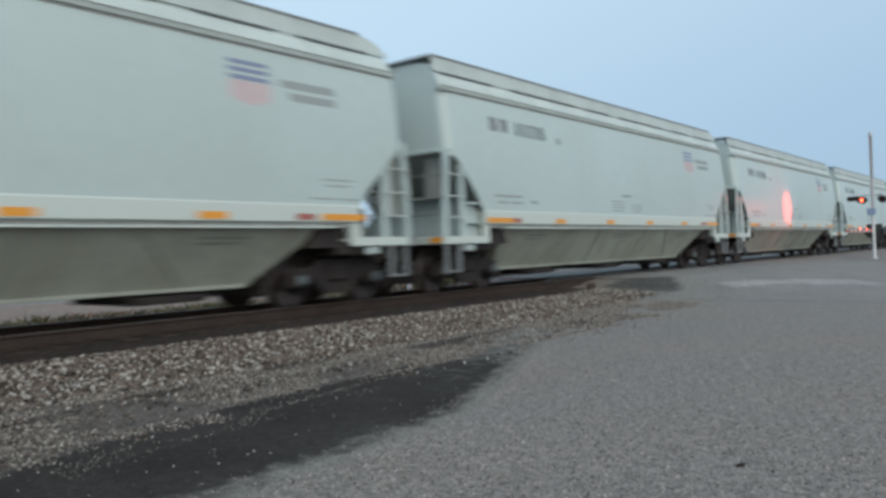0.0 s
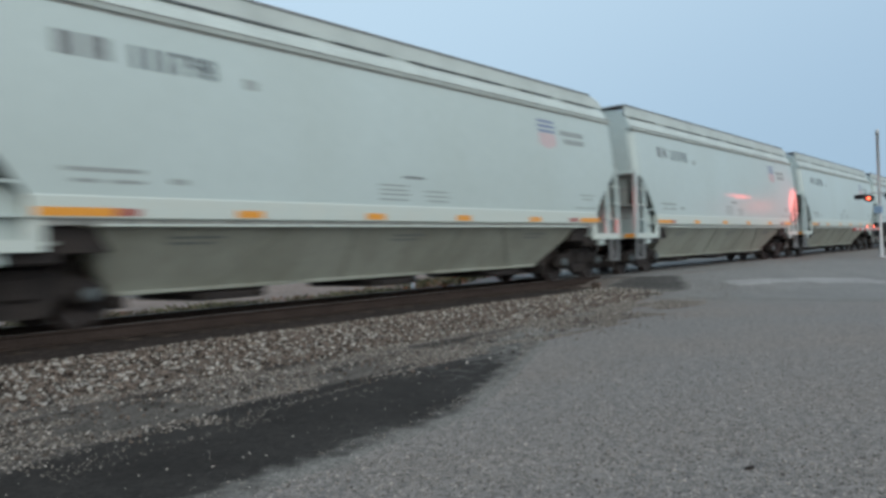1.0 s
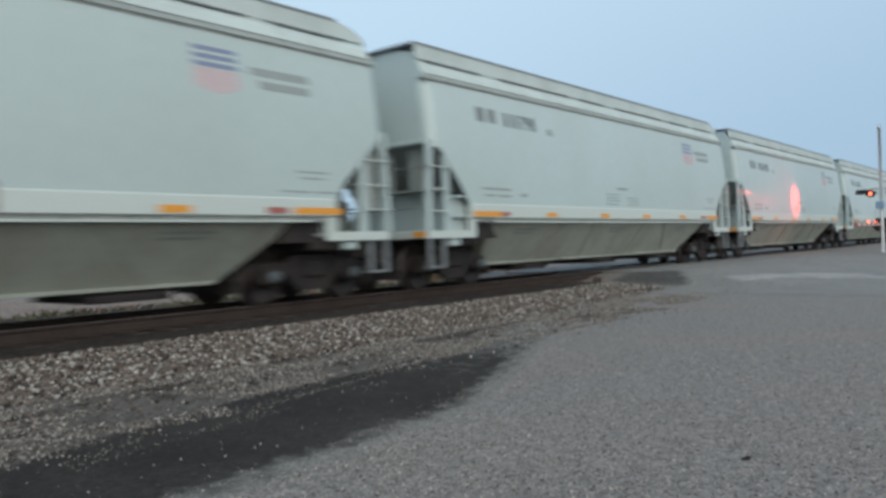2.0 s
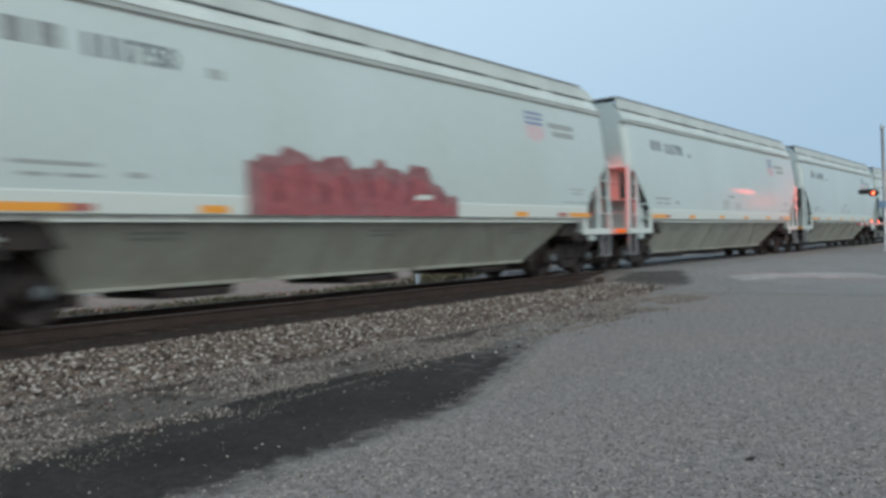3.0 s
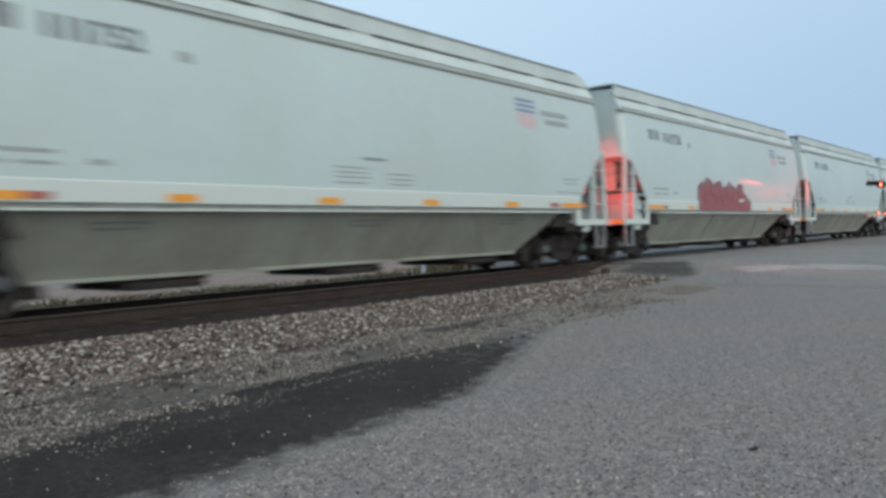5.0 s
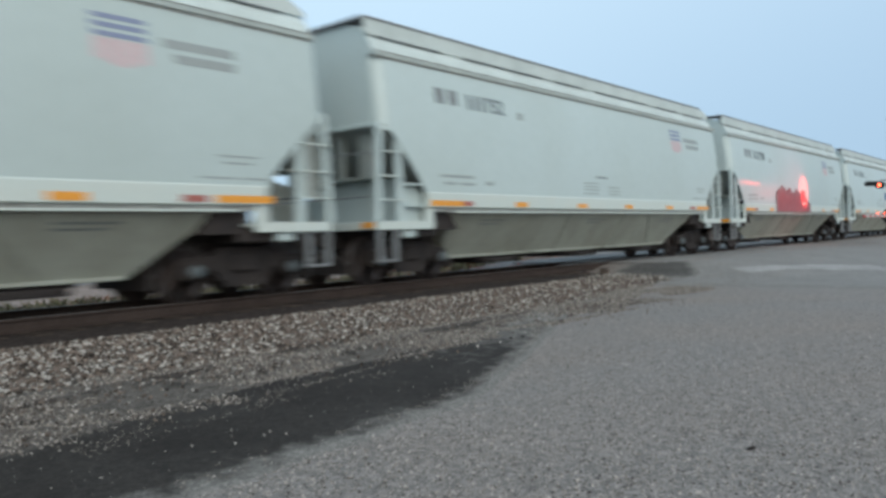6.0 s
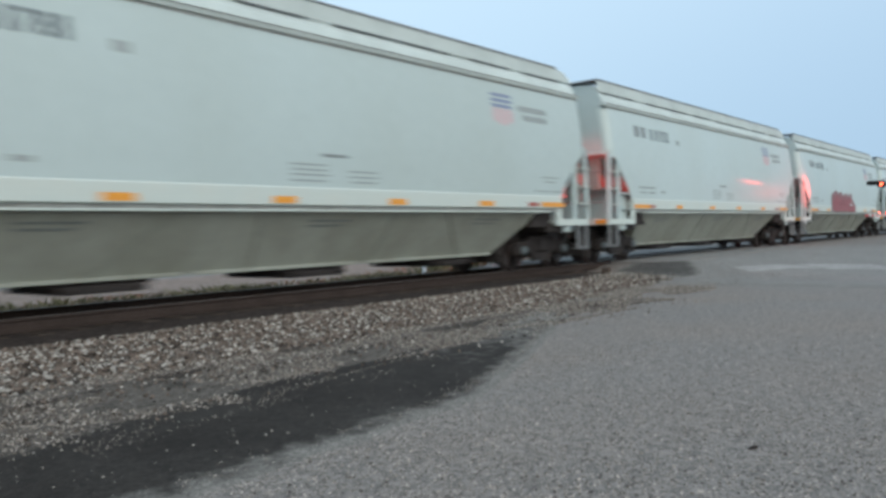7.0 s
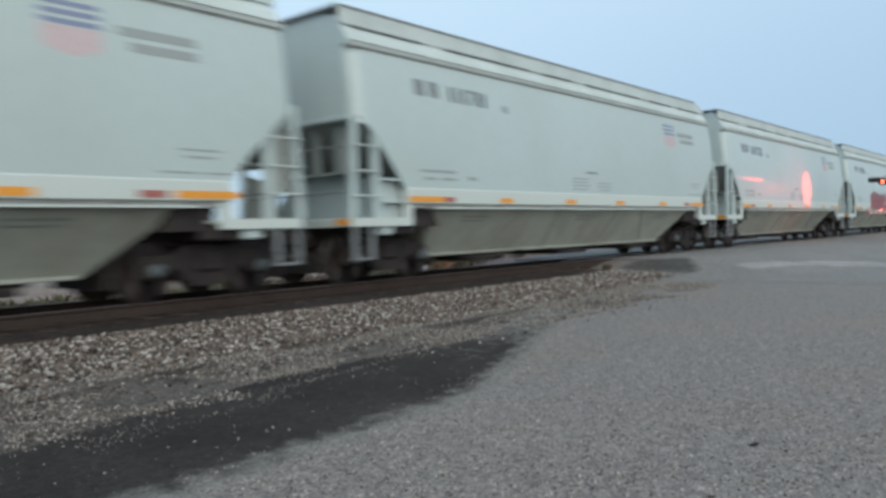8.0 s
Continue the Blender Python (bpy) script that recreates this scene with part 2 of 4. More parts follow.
def lathe(bm, rings, axis_m, n=24, index=0):
    """A round body: rings of (radius, height) along z, placed by a matrix."""
    loops = [[bm.verts.new(axis_m @ Vector((r * math.cos(2 * math.pi * k / n), r * math.sin(2 * math.pi * k / n), hgt))) for k in range(n)] for r, hgt in rings]
    for a, b in zip(loops, loops[1:]):
        for k in range(n):
            f = bm.faces.new((a[k], a[(k + 1) % n], b[(k + 1) % n], b[k]))
            f.material_index = index
            f.smooth = True
    for cap in (loops[0][::-1], loops[-1]):
        bm.faces.new(cap).material_index = index


def thing(name, label, category, group="", m=None):
    ob = new(name)
    ob.empty_display_size = 0.3
    if m is not None:
        ob.matrix_basis = m
    return tagged(ob, label, category, group)


# ---- ground ----
TRACK_END = 18.4


def smooth(a, b, v):
    k = min(1.0, max(0.0, (v - a) / (b - a)))
    return k * k * (3 - 2 * k)


def ground_z(x, y):
    """The lot lies 0.35 m below the rail head and ramps up to the crossing."""
    lot = -0.35 + 0.012 * noise.noise((x * 0.6, y * 0.6, 0))
    k = smooth(TRACK_END - 1.6, TRACK_END + 2.0, x)
    near = smooth(-9.0, -2.6, y) if y < 0 else smooth(9.0, 2.6, y)
    return lot + k * near * 0.325 - 0.09 * smooth(2.6, 6, y) * (1 - k)


def grid_sheet(name, xs, ys, mat, lift=0.0, cut=None):
    bm = bmesh.new()
    vs = [[bm.verts.new((x, y, ground_z(x, y) + lift)) for y in ys] for x in xs]
    for i in range(len(xs) - 1):
        for j in range(len(ys) - 1):
            if cut and cut((xs[i] + xs[i + 1]) / 2, (ys[j] + ys[j + 1]) / 2):
                continue
            f = bm.faces.new((vs[i][j], vs[i + 1][j], vs[i + 1][j + 1], vs[i][j + 1]))
            f.smooth = True
    return part(name, bm, mat)


xs = [-2500, -400, -120, -40, -15] + [-8 + 0.5 * k for k in range(140)] + [70, 100, 200, 500, 2500]
ys = [-2500, -400, -100, -40, -20] + [-14 + 0.4 * k for k in range(71)] + [20, 40, 120, 500, 2500]
tagged(grid_sheet("ground", xs, ys, LOT), "grey gravel lot, worn asphalt with loose grit", "ground", kind="structure")


def blob(name, mat, lift, xs, edge0, edge1, label, rag=0.25, far_soft=True, fade=1e9):
    """A patch with a ragged outline that lies on the ground."""
    bm = bmesh.new()
    wear = bm.verts.layers.float.new("wear")
    n = 16
    rows = []
    for i, x in enumerate(xs):
        a = edge0(x) - 0.25 + rag * noise.noise((x * 1.3, 3.1, 0)) + 0.4 * rag * noise.noise((x * 5, 9, 0))
        b = edge1(x) + 0.25 + rag * noise.noise((x * 1.1, 7.7, 0)) + 0.4 * rag * noise.noise((x * 6, 1, 0))
        row = []
        for k in range(n + 1):
            y = a + (b - a) * k / n
            side = min(k, n - k, i, len(xs) - 1 - i)
            v = bm.verts.new((x, y, ground_z(x, y) + (lift if 0 < side else -0.012)))
            v[wear] = min(1.0, (y - a) / 0.5, (b - y) / 0.5 if far_soft else 1.0, min(i, len(xs) - 1 - i) / 4, max(0.0, (fade - x) / 5.5))
            row.append(v)
        rows.append(row)
    for r, s in zip(rows, rows[1:]):
        for k in range(n):
            bm.faces.new((r[k], s[k], s[k + 1], r[k + 1])).smooth = True
    return tagged(part(name, bm, mat), label, "ground", kind="structure")


def along(x, knots):
    """A line through a few (x, y) knots."""
    return float(np.interp(x, [k[0] for k in knots], [k[1] for k in knots]))


LANE_NEAR = ((-6, -7.9), (2.3, -7.78), (3.3, -7.74), (4.6, -7.55), (5.6, -7.15), (7.2, -6.42), (9.0, -5.50), (10.6, -4.95))
LANE_FAR = ((-6, -6.5), (1.9, -6.17), (2.9, -5.84), (4.0, -5.72), (5.4, -5.62), (6.6, -5.42), (8.2, -4.95), (10.6, -4.45))
blob("dark_lane", LANE, 0.010, [-30, -15, -6] + [-3 + 0.15 * k for k in range(91)],
     lambda x: along(x, LANE_NEAR) + 0.10, lambda x: along(x, LANE_FAR) - 0.22, "dark damp strip of worn tarmac beside the ballast", 0.10, False, 10.3)
blob("gravel_foot", FOOT, 0.006, [-12, -6] + [-3 + 0.25 * k for k in range(72)], lambda x: along(x, LANE_FAR) - 0.75 * smooth(11, 9, x), lambda x: -4.0, "brownish fine gravel at the foot of the ballast", 0.10, False, 14.5)
blob("dark_streak", STREAK, 0.014, [3.0 + 0.15 * k for k in range(44)],
     lambda x: along(x, ((3.0, -5.30), (4.6, -5.25), (7.0, -5.12), (11.2, -4.35))), lambda x: along(x, ((3.0, -5.24), (4.6, -4.98), (7.0, -4.72), (11.2, -4.12))), "thin dark streak of tarmac between gravel at the ballast's foot", 0.14)
blob("road", ASPHALT, 0.012, [15.5 + 0.4 * k for k in range(52)], lambda x: -9.5 - 0.55 * (x - 15.5), lambda x: -2.7, "worn grey asphalt road at the crossing", 0.5)


blob("dark_ramp", RAMP, 0.022, [17.3 + 0.2 * k for k in range(16)], lambda x: along(x, ((17.3, -3.7), (18.2, -3.9), (19.4, -3.2), (20.4, -2.6))), lambda x: along(x, ((17.3, -3.0), (18.4, -1.75), (20.4, -1.9))), "dark patch of asphalt beside the crossing", 0.12)


def worn_patch(x, y, length, depth, turn):
    """A pale worn patch of the road, long across one direction, with soft ends."""
    bm = bmesh.new()
    wear = bm.verts.layers.float.new("wear")
    m = pose(x, y, 0, 0, 0, turn)
    grid = []
    for i in range(25):
        row = []
        for j in range(9):
            u, w = i / 12 - 1, j / 4 - 1
            p = m @ Vector((u * length / 2, w * depth / 2, 0))
            v = bm.verts.new((p.x, p.y, ground_z(p.x, p.y) + 0.024 - 0.03 * (max(abs(u), abs(w)) == 1)))
            v[wear] = min(1.0, (1 - abs(u)) * 3, (1 - abs(w)) * 1.8)
            row.append(v)
        grid.append(row)
    for r, t in zip(grid, grid[1:]):
        for j in range(8):
            bm.faces.new((r[j], t[j], t[j + 1], r[j + 1])).smooth = True
    tagged(part("worn_patch", bm, WORN), "pale worn patch across the asphalt road", "road patch", kind="structure")


worn_patch(21.0, -6.65, 2.6, 2.0, -41)
worn_patch(19.5, -5.35, 2.2, 1.2, -41)


def rock_cloud(name, places, sizes, mat, label, shapes=7, flat=0.65, facets=1):
    """Loose stones, each a small uneven solid, as one object."""
    rng = np.random.default_rng(len(places))
    base = bmesh.new()
    if facets:
        bmesh.ops.create_icosphere(base, subdivisions=1, radius=1)
    else:
        bmesh.ops.create_cone(base, cap_ends=True, segments=4, radius1=1, radius2=0.5, depth=1.2)
    base.verts.ensure_lookup_table()
    v0 = np.array([v.co for v in base.verts])
    f0 = [[v.index for v in f.verts] for f in base.faces]
    base.free()
    kinds = [v0 * rng.uniform(0.62, 1.25, (len(v0), 1)) * rng.uniform(0.7, 1.3, (1, 3)) for _ in range(shapes)]
    verts, faces = [], []
    for k, (p, s) in enumerate(zip(places, sizes)):
        a, b = rng.uniform(0, 2 * np.pi), rng.uniform(-0.5, 0.5)
        ca, sa, cb, sb = np.cos(a), np.sin(a), np.cos(b), np.sin(b)
        turn = np.array([[ca, -sa, 0], [sa, ca, 0], [0, 0, 1]]) @ np.array([[1, 0, 0], [0, cb, -sb], [0, sb, cb]])
        v = (kinds[k % shapes] * (s, s, s * flat)) @ turn.T + p
        at = k * len(v0)
        verts.append(v)
        faces += [[at + i for i in f] for f in f0]
    me = bpy.data.meshes.new(name)
    me.from_pydata(np.concatenate(verts).tolist(), [], faces)
    mats = mat if isinstance(mat, tuple) else (mat,)
    for m in mats:
        me.materials.append(m)
    if len(mats) > 1:
        pick = (rng.random(len(places)) < 0.24).astype(np.int32)
        me.polygons.foreach_set("material_index", np.repeat(pick, len(f0)))
    return tagged(new(name, me), label, "stones", kind="stuff")


# ---- track ----
def ballast_z(x, y):
    """The bed: flat under the ties, then a shoulder that falls to the lot."""
    a = abs(y)
    fall = smooth(1.75, 4.6, a)
    end = smooth(TRACK_END + 0.7, TRACK_END - 1.2, x)
    top = -0.20 - 0.05 * smooth(1.3, 1.8, a)
    return (top * (1 - fall) + (-0.345 - 0.06 * smooth(3.3, 4.3, a) * smooth(12, 14, x)) * fall) * end + (ground_z(x, y) - 0.03) * (1 - end)


bm = bmesh.new()
bx = [-60, -30, -12] + [-6 + 0.3 * k for k in range(82)]
by = [-5.5 + 0.25 * k for k in range(45)]
vs = [[bm.verts.new((x, y, ballast_z(x, y) + 0.02 * noise.noise((x * 3, y * 3, 2)))) for y in by] for x in bx]
for i in range(len(bx) - 1):
    for j in range(len(by) - 1):
        bm.faces.new((vs[i][j], vs[i + 1][j], vs[i + 1][j + 1], vs[i][j + 1])).smooth = True
tagged(part("ballast_bed", bm, BED), "brown-grey ballast bed of the track", "ballast", kind="structure")

# dark strip along the rails: oily ballast plus painted shadow
bm = bmesh.new()
strips = [[bm.verts.new((x, y, ballast_z(x, y) + 0.02 * noise.noise((x * 3, y * 3, 2)) + (0.012 if abs(y) < 1.8 else -0.03))) for y in [-1.95 + 0.13 * k for k in range(31)]] for x in bx[:-5]]
for a, c in zip(strips, strips[1:]):
    for k in range(30):
        bm.faces.new((a[k], c[k], c[k + 1], a[k + 1])).smooth = True
tagged(part("oily_bed", bm, OILY_SHADED), "dark oily ballast around the rails and ties, with shade painted in", "ballast", kind="structure")

rng = np.random.default_rng(5)
places, sizes = [], []
while len(places) < 36000:
    x = rng.uniform(1.0, TRACK_END - 0.3) if len(places) < 31500 else rng.uniform(-6, 1.0)
    y = -1.88 - abs(rng.normal(0, 1.72))
    if y < -6.4 or (y < -5.3 and rng.random() < 0.55) or (x > TRACK_END - 3.4 and y < -4.4 + 0.55 * (x - TRACK_END + 3.4) and rng.random() < 0.75):
        continue
    s = (0.010 + 0.023 * rng.random() ** 1.7) * (1.0 if y > -4.3 else 0.6)
    places.append((x, y, ballast_z(x, y) + s * 0.25 + (0.012 if y < -4.9 else 0)))
    sizes.append(s)
rock_cloud("ballast_stones", places, sizes, (STONE, STONE_PALE), "pale and brown broken ballast stones", flat=0.75)
places, sizes = [], []
while len(places) < 32000:
    x = rng.uniform(0.8, TRACK_END + 1.5) if len(places) > 29000 else rng.uniform(0.8, TRACK_END - 3)
    y = rng.uniform(-5.85, -3.3) - (0.6 * rng.random() if x < 3.5 else 0)
    if noise.noise((x * 0.8, y * 2.0, 4)) < -0.16 - 0.10 * (y + 4.4):
        continue
    s = rng.uniform(0.006, 0.015)
    places.append((x, y, max(ballast_z(x, y), ground_z(x, y) + 0.012) + s * 0.3))
    sizes.append(s)
rock_cloud("fine_gravel", places, sizes, (FINE, GRIT), "fine grey gravel at the foot of the ballast", facets=0, flat=0.8)
places, sizes = [], []
while len(places) < 2600:
    x, y = rng.uniform(0.0, TRACK_END), rng.uniform(1.4, 4.8)
    s = rng.uniform(0.02, 0.05)
    places.append((x, y, ballast_z(x, y) + s * 0.2))
    sizes.append(s)
rock_cloud("far_ballast_stones", places, sizes, (STONE, STONE_PALE), "broken ballast stones beyond the track", flat=0.75)
places, sizes = [], []
while len(places) < 42000:
    d, a = 1.6 + abs(rng.normal(0, 5.5)), radians(rng.uniform(18, 86))
    x, y = d * math.sin(a), -11.1 + d * math.cos(a)
    if y > -3 or d > 22:
        continue
    on_lane = x < 10.4 and along(x, LANE_NEAR) + 0.05 < y < along(x, LANE_FAR)
    if on_lane and rng.random() < 0.972:
        continue
    s = rng.choice((0.004, 0.006, 0.009, 0.014), p=(0.38, 0.39, 0.21, 0.02)) * (0.8 if on_lane else 1)
    places.append((x, y, ground_z(x, y) + s * 0.2 + (0.014 if on_lane else 0)))
    sizes.append(s)
rock_cloud("loose_grit", places, sizes, GRIT, "loose pale grit on the lot", facets=0, flat=0.7)

places, sizes = [], []
while len(places) < 4200:  # streaks along the damp strip
    x = rng.uniform(2.0, 10.5)
    k = rng.choice((0.04, 0.24, 0.33, 0.93), p=(0.4, 0.25, 0.15, 0.2)) + rng.normal(0, 0.04)
    y = along(x, LANE_FAR) * (1 - k) + along(x, LANE_NEAR) * k
    if noise.noise((x * 1.1, k * 9, 6)) < -0.05 and x < 7.5:
        continue
    s = rng.uniform(0.003, 0.0085)
    places.append((x, y, ground_z(x, y) + s * 0.2 + 0.012))
    sizes.append(s)
rock_cloud("strewn_gravel", places, sizes, (FINE, GRIT), "fine gravel strewn in streaks on the dark strip", facets=0, flat=0.7)
places, sizes = [], []
while len(places) < 7000:
    d, a = 1.8 + abs(rng.normal(0, 5.0)), radians(rng.uniform(18, 86))
    x, y = d * math.sin(a), -11.1 + d * math.cos(a)
    if y > -5 or d > 20 or (x < 10.4 and along(x, LANE_NEAR) - 0.1 < y < along(x, LANE_FAR)):
        continue
    s = rng.choice((0.005, 0.008, 0.012), p=(0.5, 0.4, 0.1))
    places.append((x, y, ground_z(x, y) + s * 0.15))
    sizes.append(s)
rock_cloud("dark_grit", places, sizes, DARK_GRIT, "dark brown grit scattered on the lot", facets=0, flat=0.5)
places, sizes = [], []
while len(places) < 420:  # a heap at the end of the ballast, against the ramp
    x, y = rng.uniform(16.2, 17.9), rng.uniform(-3.7, -1.9)
    if y < -2.3 - 1.2 * (x - 15.9) or rng.random() < 0.25:
        continue
    s = rng.uniform(0.012, 0.03)
    places.append((x, y, max(ballast_z(x, y), ground_z(x, y)) + s * 0.4 + 0.05 * rng.random() * smooth(-3.9, -2.6, y)))
    sizes.append(s)
rock_cloud("heaped_stones", places, sizes, (FINE, STONE_PALE), "pale broken stones heaped at the ramp", flat=0.75)

track = thing("railway_track", "rusty steel rails on dark timber ties in ballast", "railway track")


def rail_outline(y):
    return [(y + a, b) for a, b in ((-0.07, -0.18), (0.07, -0.18), (0.07, -0.165), (0.012, -0.145), (0.010, -0.045), (0.037, -0.032), (0.036, -0.003), (0.028, 0.0), (-0.028, 0.0), (-0.036, -0.003), (-0.037, -0.032), (-0.010, -0.045), (-0.012, -0.145), (-0.07, -0.165))]


for y in (-0.7525, 0.7525):
    bm = bmesh.new()
    prism(bm, rail_outline(y), "x", -160, 260)
    bm.faces.ensure_lookup_table()
    for f in bm.faces:
        if f.calc_center_median().z > -0.004:
            f.material_index = 1
    part("rail", bm, (RAIL, RAIL_TOP), track)

# crossing: panels between and beside the rails
crossing = thing("level_crossing", "grey crossing panels set between the rails", "level crossing")
for y0, y1 in ((-2.5, -0.82), (-0.66, 0.66), (0.82, 2.5)):
    for k in range(6):
        bm = bmesh.new()
        x0 = TRACK_END + 1.2 + k * 2.5
        box(bm, x0, x0 + 2.48, y0, y1, -0.20, -0.012 if abs(y0) > 1 or abs(y1) > 1 else -0.02, 0.012)
        part("panel", bm, PANEL, crossing)


# ---- the train ----
HALF, CORNER, SIDE_Y = 8.9, 8.18, 1.6
ROUND = {1: 0.06, -1: 0.24}  # corner radius at the front and the rear
EAVE, SILL_TOP, SILL_LOW, STRIP_TOP, STRIP_LOW = 4.190, 1.70, 1.415, 1.17, 1.02
TRUCK_X, AXLE, WHEEL_R = HALF - 1.93, 0.89, 0.457


def bulge(bm, steps=()):
    """Bends the upper sides of a car's part inwards: the sides are upright at the sill and lean in towards the eaves."""
    for z in steps:
        bmesh.ops.bisect_plane(bm, geom=bm.verts[:] + bm.edges[:] + bm.faces[:], plane_co=(0, 0, z), plane_no=(0, 0, 1))
    for v in bm.verts:
        k = max(0.0, (v.co.z - 2.2) / (EAVE - 2.2)) ** 2 if v.co.z < EAVE else max(0.0, 1 - (v.co.z - EAVE) / 0.38)
        v.co.y -= math.copysign(0.18 * k * smooth(1.0, 1.4, abs(v.co.y)), v.co.y)
    return bm


def shade_smooth(bm):
    """Smooth faces with sharp edges where they meet at more than 30 degrees."""
    bmesh.ops.recalc_face_normals(bm, faces=bm.faces)
    bm.normal_update()
    for f in bm.faces:
        f.smooth = True
    for e in bm.edges:
        e.smooth = len(e.link_faces) == 2 and e.calc_face_angle() < radians(30)
    return bm


SIDE_STEPS = (2.2, 2.45, 2.7, 2.95, 3.2, 3.45, 3.7, 3.95)


def text_mesh(text, size, width):
    """The built-in font as a thin mesh, as wide as given."""
    cu = bpy.data.curves.new("lettering", "FONT")
    cu.body, cu.size, cu.extrude, cu.offset = text, size, 0.002, 0.011
    ob = bpy.data.objects.new("lettering", cu)
    scene.collection.objects.link(ob)
    bpy.context.view_layer.update()
    me = bpy.data.meshes.new_from_object(ob)
    bpy.data.objects.remove(ob)
    bm = bmesh.new()
    bm.from_mesh(me)
    xs = [v.co.x for v in bm.verts]
    bmesh.ops.transform(bm, verts=bm.verts, matrix=Matrix.Diagonal((width / (max(xs) - min(xs)), 1, 1, 1)) @ Matrix.Translation((-min(xs), 0, 0)))
    return bm


def build_truck(parent, x):
    """A three-piece truck: two side frames, bolster, springs, and two wheelsets."""
    bm = bmesh.new()
    box(bm, -0.22, 0.22, -1.12, 1.12, 0.42, 0.72, 0.03)
    bolster = part("truck", bm, TRUCK, parent, "dark cast-iron truck with rusty wheels")
    bolster.location = (x, 0, 0)
    outline = [(-1.12, 0.36), (-1.12, 0.56), (-0.98, 0.66), (-0.62, 0.68), (-0.42, 0.80), (0.42, 0.80), (0.62, 0.68), (0.98, 0.66), (1.12, 0.56), (1.12, 0.36),
               (0.72, 0.36), (0.62, 0.50), (0.36, 0.26), (0.34, 0.20), (-0.34, 0.20), (-0.36, 0.26), (-0.62, 0.50), (-0.72, 0.36)]
    for y in (-1.05, 0.93):
        bm = bmesh.new()
        prism(bm, outline, "y", y, y + 0.12)
        for sx in (-1, 1):
            box(bm, sx * AXLE - 0.15, sx * AXLE + 0.15, y - 0.05, y + 0.17, 0.33, 0.60, 0.03)
            box(bm, sx * 0.42 - 0.035, sx * 0.42 + 0.035, y - 0.02, y + 0.14, 0.30, 0.74, 0.01)
        part("side_frame", bm, TRUCK, bolster)
        for sx in (-1, 1):
            bm = bmesh.new()
            lathe(bm, [(0.085, 0), (0.10, 0.02), (0.10, 0.09), (0.05, 0.11)], Matrix.Translation((sx * AXLE, y + (0.15 if y > 0 else -0.03), 0.457)) @ Matrix.Rotation(radians(-90 if y > 0 else 90), 4, "X"), 12)
            part("bearing_cap", bm, BEARING_LIT, bolster)
            bm = bmesh.new()
            for k in range(5):
                lathe(bm, [(0.06, 0), (0.075, 0.01), (0.06, 0.03)], Matrix.Translation((sx * 0.16, y + 0.06, 0.23 + 0.04 * k)), 10)
            part("spring", bm, TRUCK, bolster)
    for sx in (-1, 1):
        bm = bmesh.new()
        prism(bm, [(-0.72, 0.30), (0.72, 0.30), (0.72, 0.38), (0.12, 0.56), (-0.12, 0.56), (-0.72, 0.38)], "x", sx * 0.34 - 0.04, sx * 0.34 + 0.04)
        box(bm, sx * 0.40 - 0.05, sx * 0.40 + 0.05, -0.80, -0.68, 0.28, 0.62, 0.01)
        box(bm, sx * 0.40 - 0.05, sx * 0.40 + 0.05, 0.68, 0.80, 0.28, 0.62, 0.01)
        part("brake_beam", bm, TRUCK, bolster)
        bm = bmesh.new()
        a = sx * (AXLE + 0.56)
        prism(bm, [(-0.86, 0.22), (0.86, 0.22), (0.86, 0.40), (0.30, 0.62), (-0.30, 0.62), (-0.86, 0.40)], "x", a - 0.05, a + 0.05)
        for sy in (-0.74, 0.62):
            box(bm, min(a, a - sx * 0.12), max(a, a - sx * 0.12), sy, sy + 0.12, 0.26, 0.66, 0.01)
        part("end_beam", bm, TRUCK, bolster)
    sets = []
    for sx in (-1, 1):
        bm = bmesh.new()
        rod(bm, (0, -1.0, 0), (0, 1.0, 0), 0.085, 12)
        for sy in (-1, 1):
            m = Matrix.Rotation(radians(90 if sy < 0 else -90), 4, "X")
            lathe(bm, [(0.485, 0.66), (0.483, 0.69), (WHEEL_R, 0.70)], m, 32)
            lathe(bm, [(WHEEL_R, 0.70), (WHEEL_R - 0.004, 0.80)], m, 32, 1)
            lathe(bm, [(WHEEL_R - 0.004, 0.80), (0.39, 0.80), (0.37, 0.765), (0.16, 0.745), (0.15, 0.81), (0.10, 0.81)], m, 32)
            for k in range(3):
                a = radians(120 * k)
                rod(bm, (0.07 * math.cos(a), sy * 0.80, 0.07 * math.sin(a)), (0.07 * math.cos(a), sy * 0.83, 0.07 * math.sin(a)), 0.02, 6)
        ws = part("wheelset", bm, (WHEEL, TREAD), bolster)
        ws.location = (sx * AXLE, 0, WHEEL_R)
        sets.append(ws)
    return sets


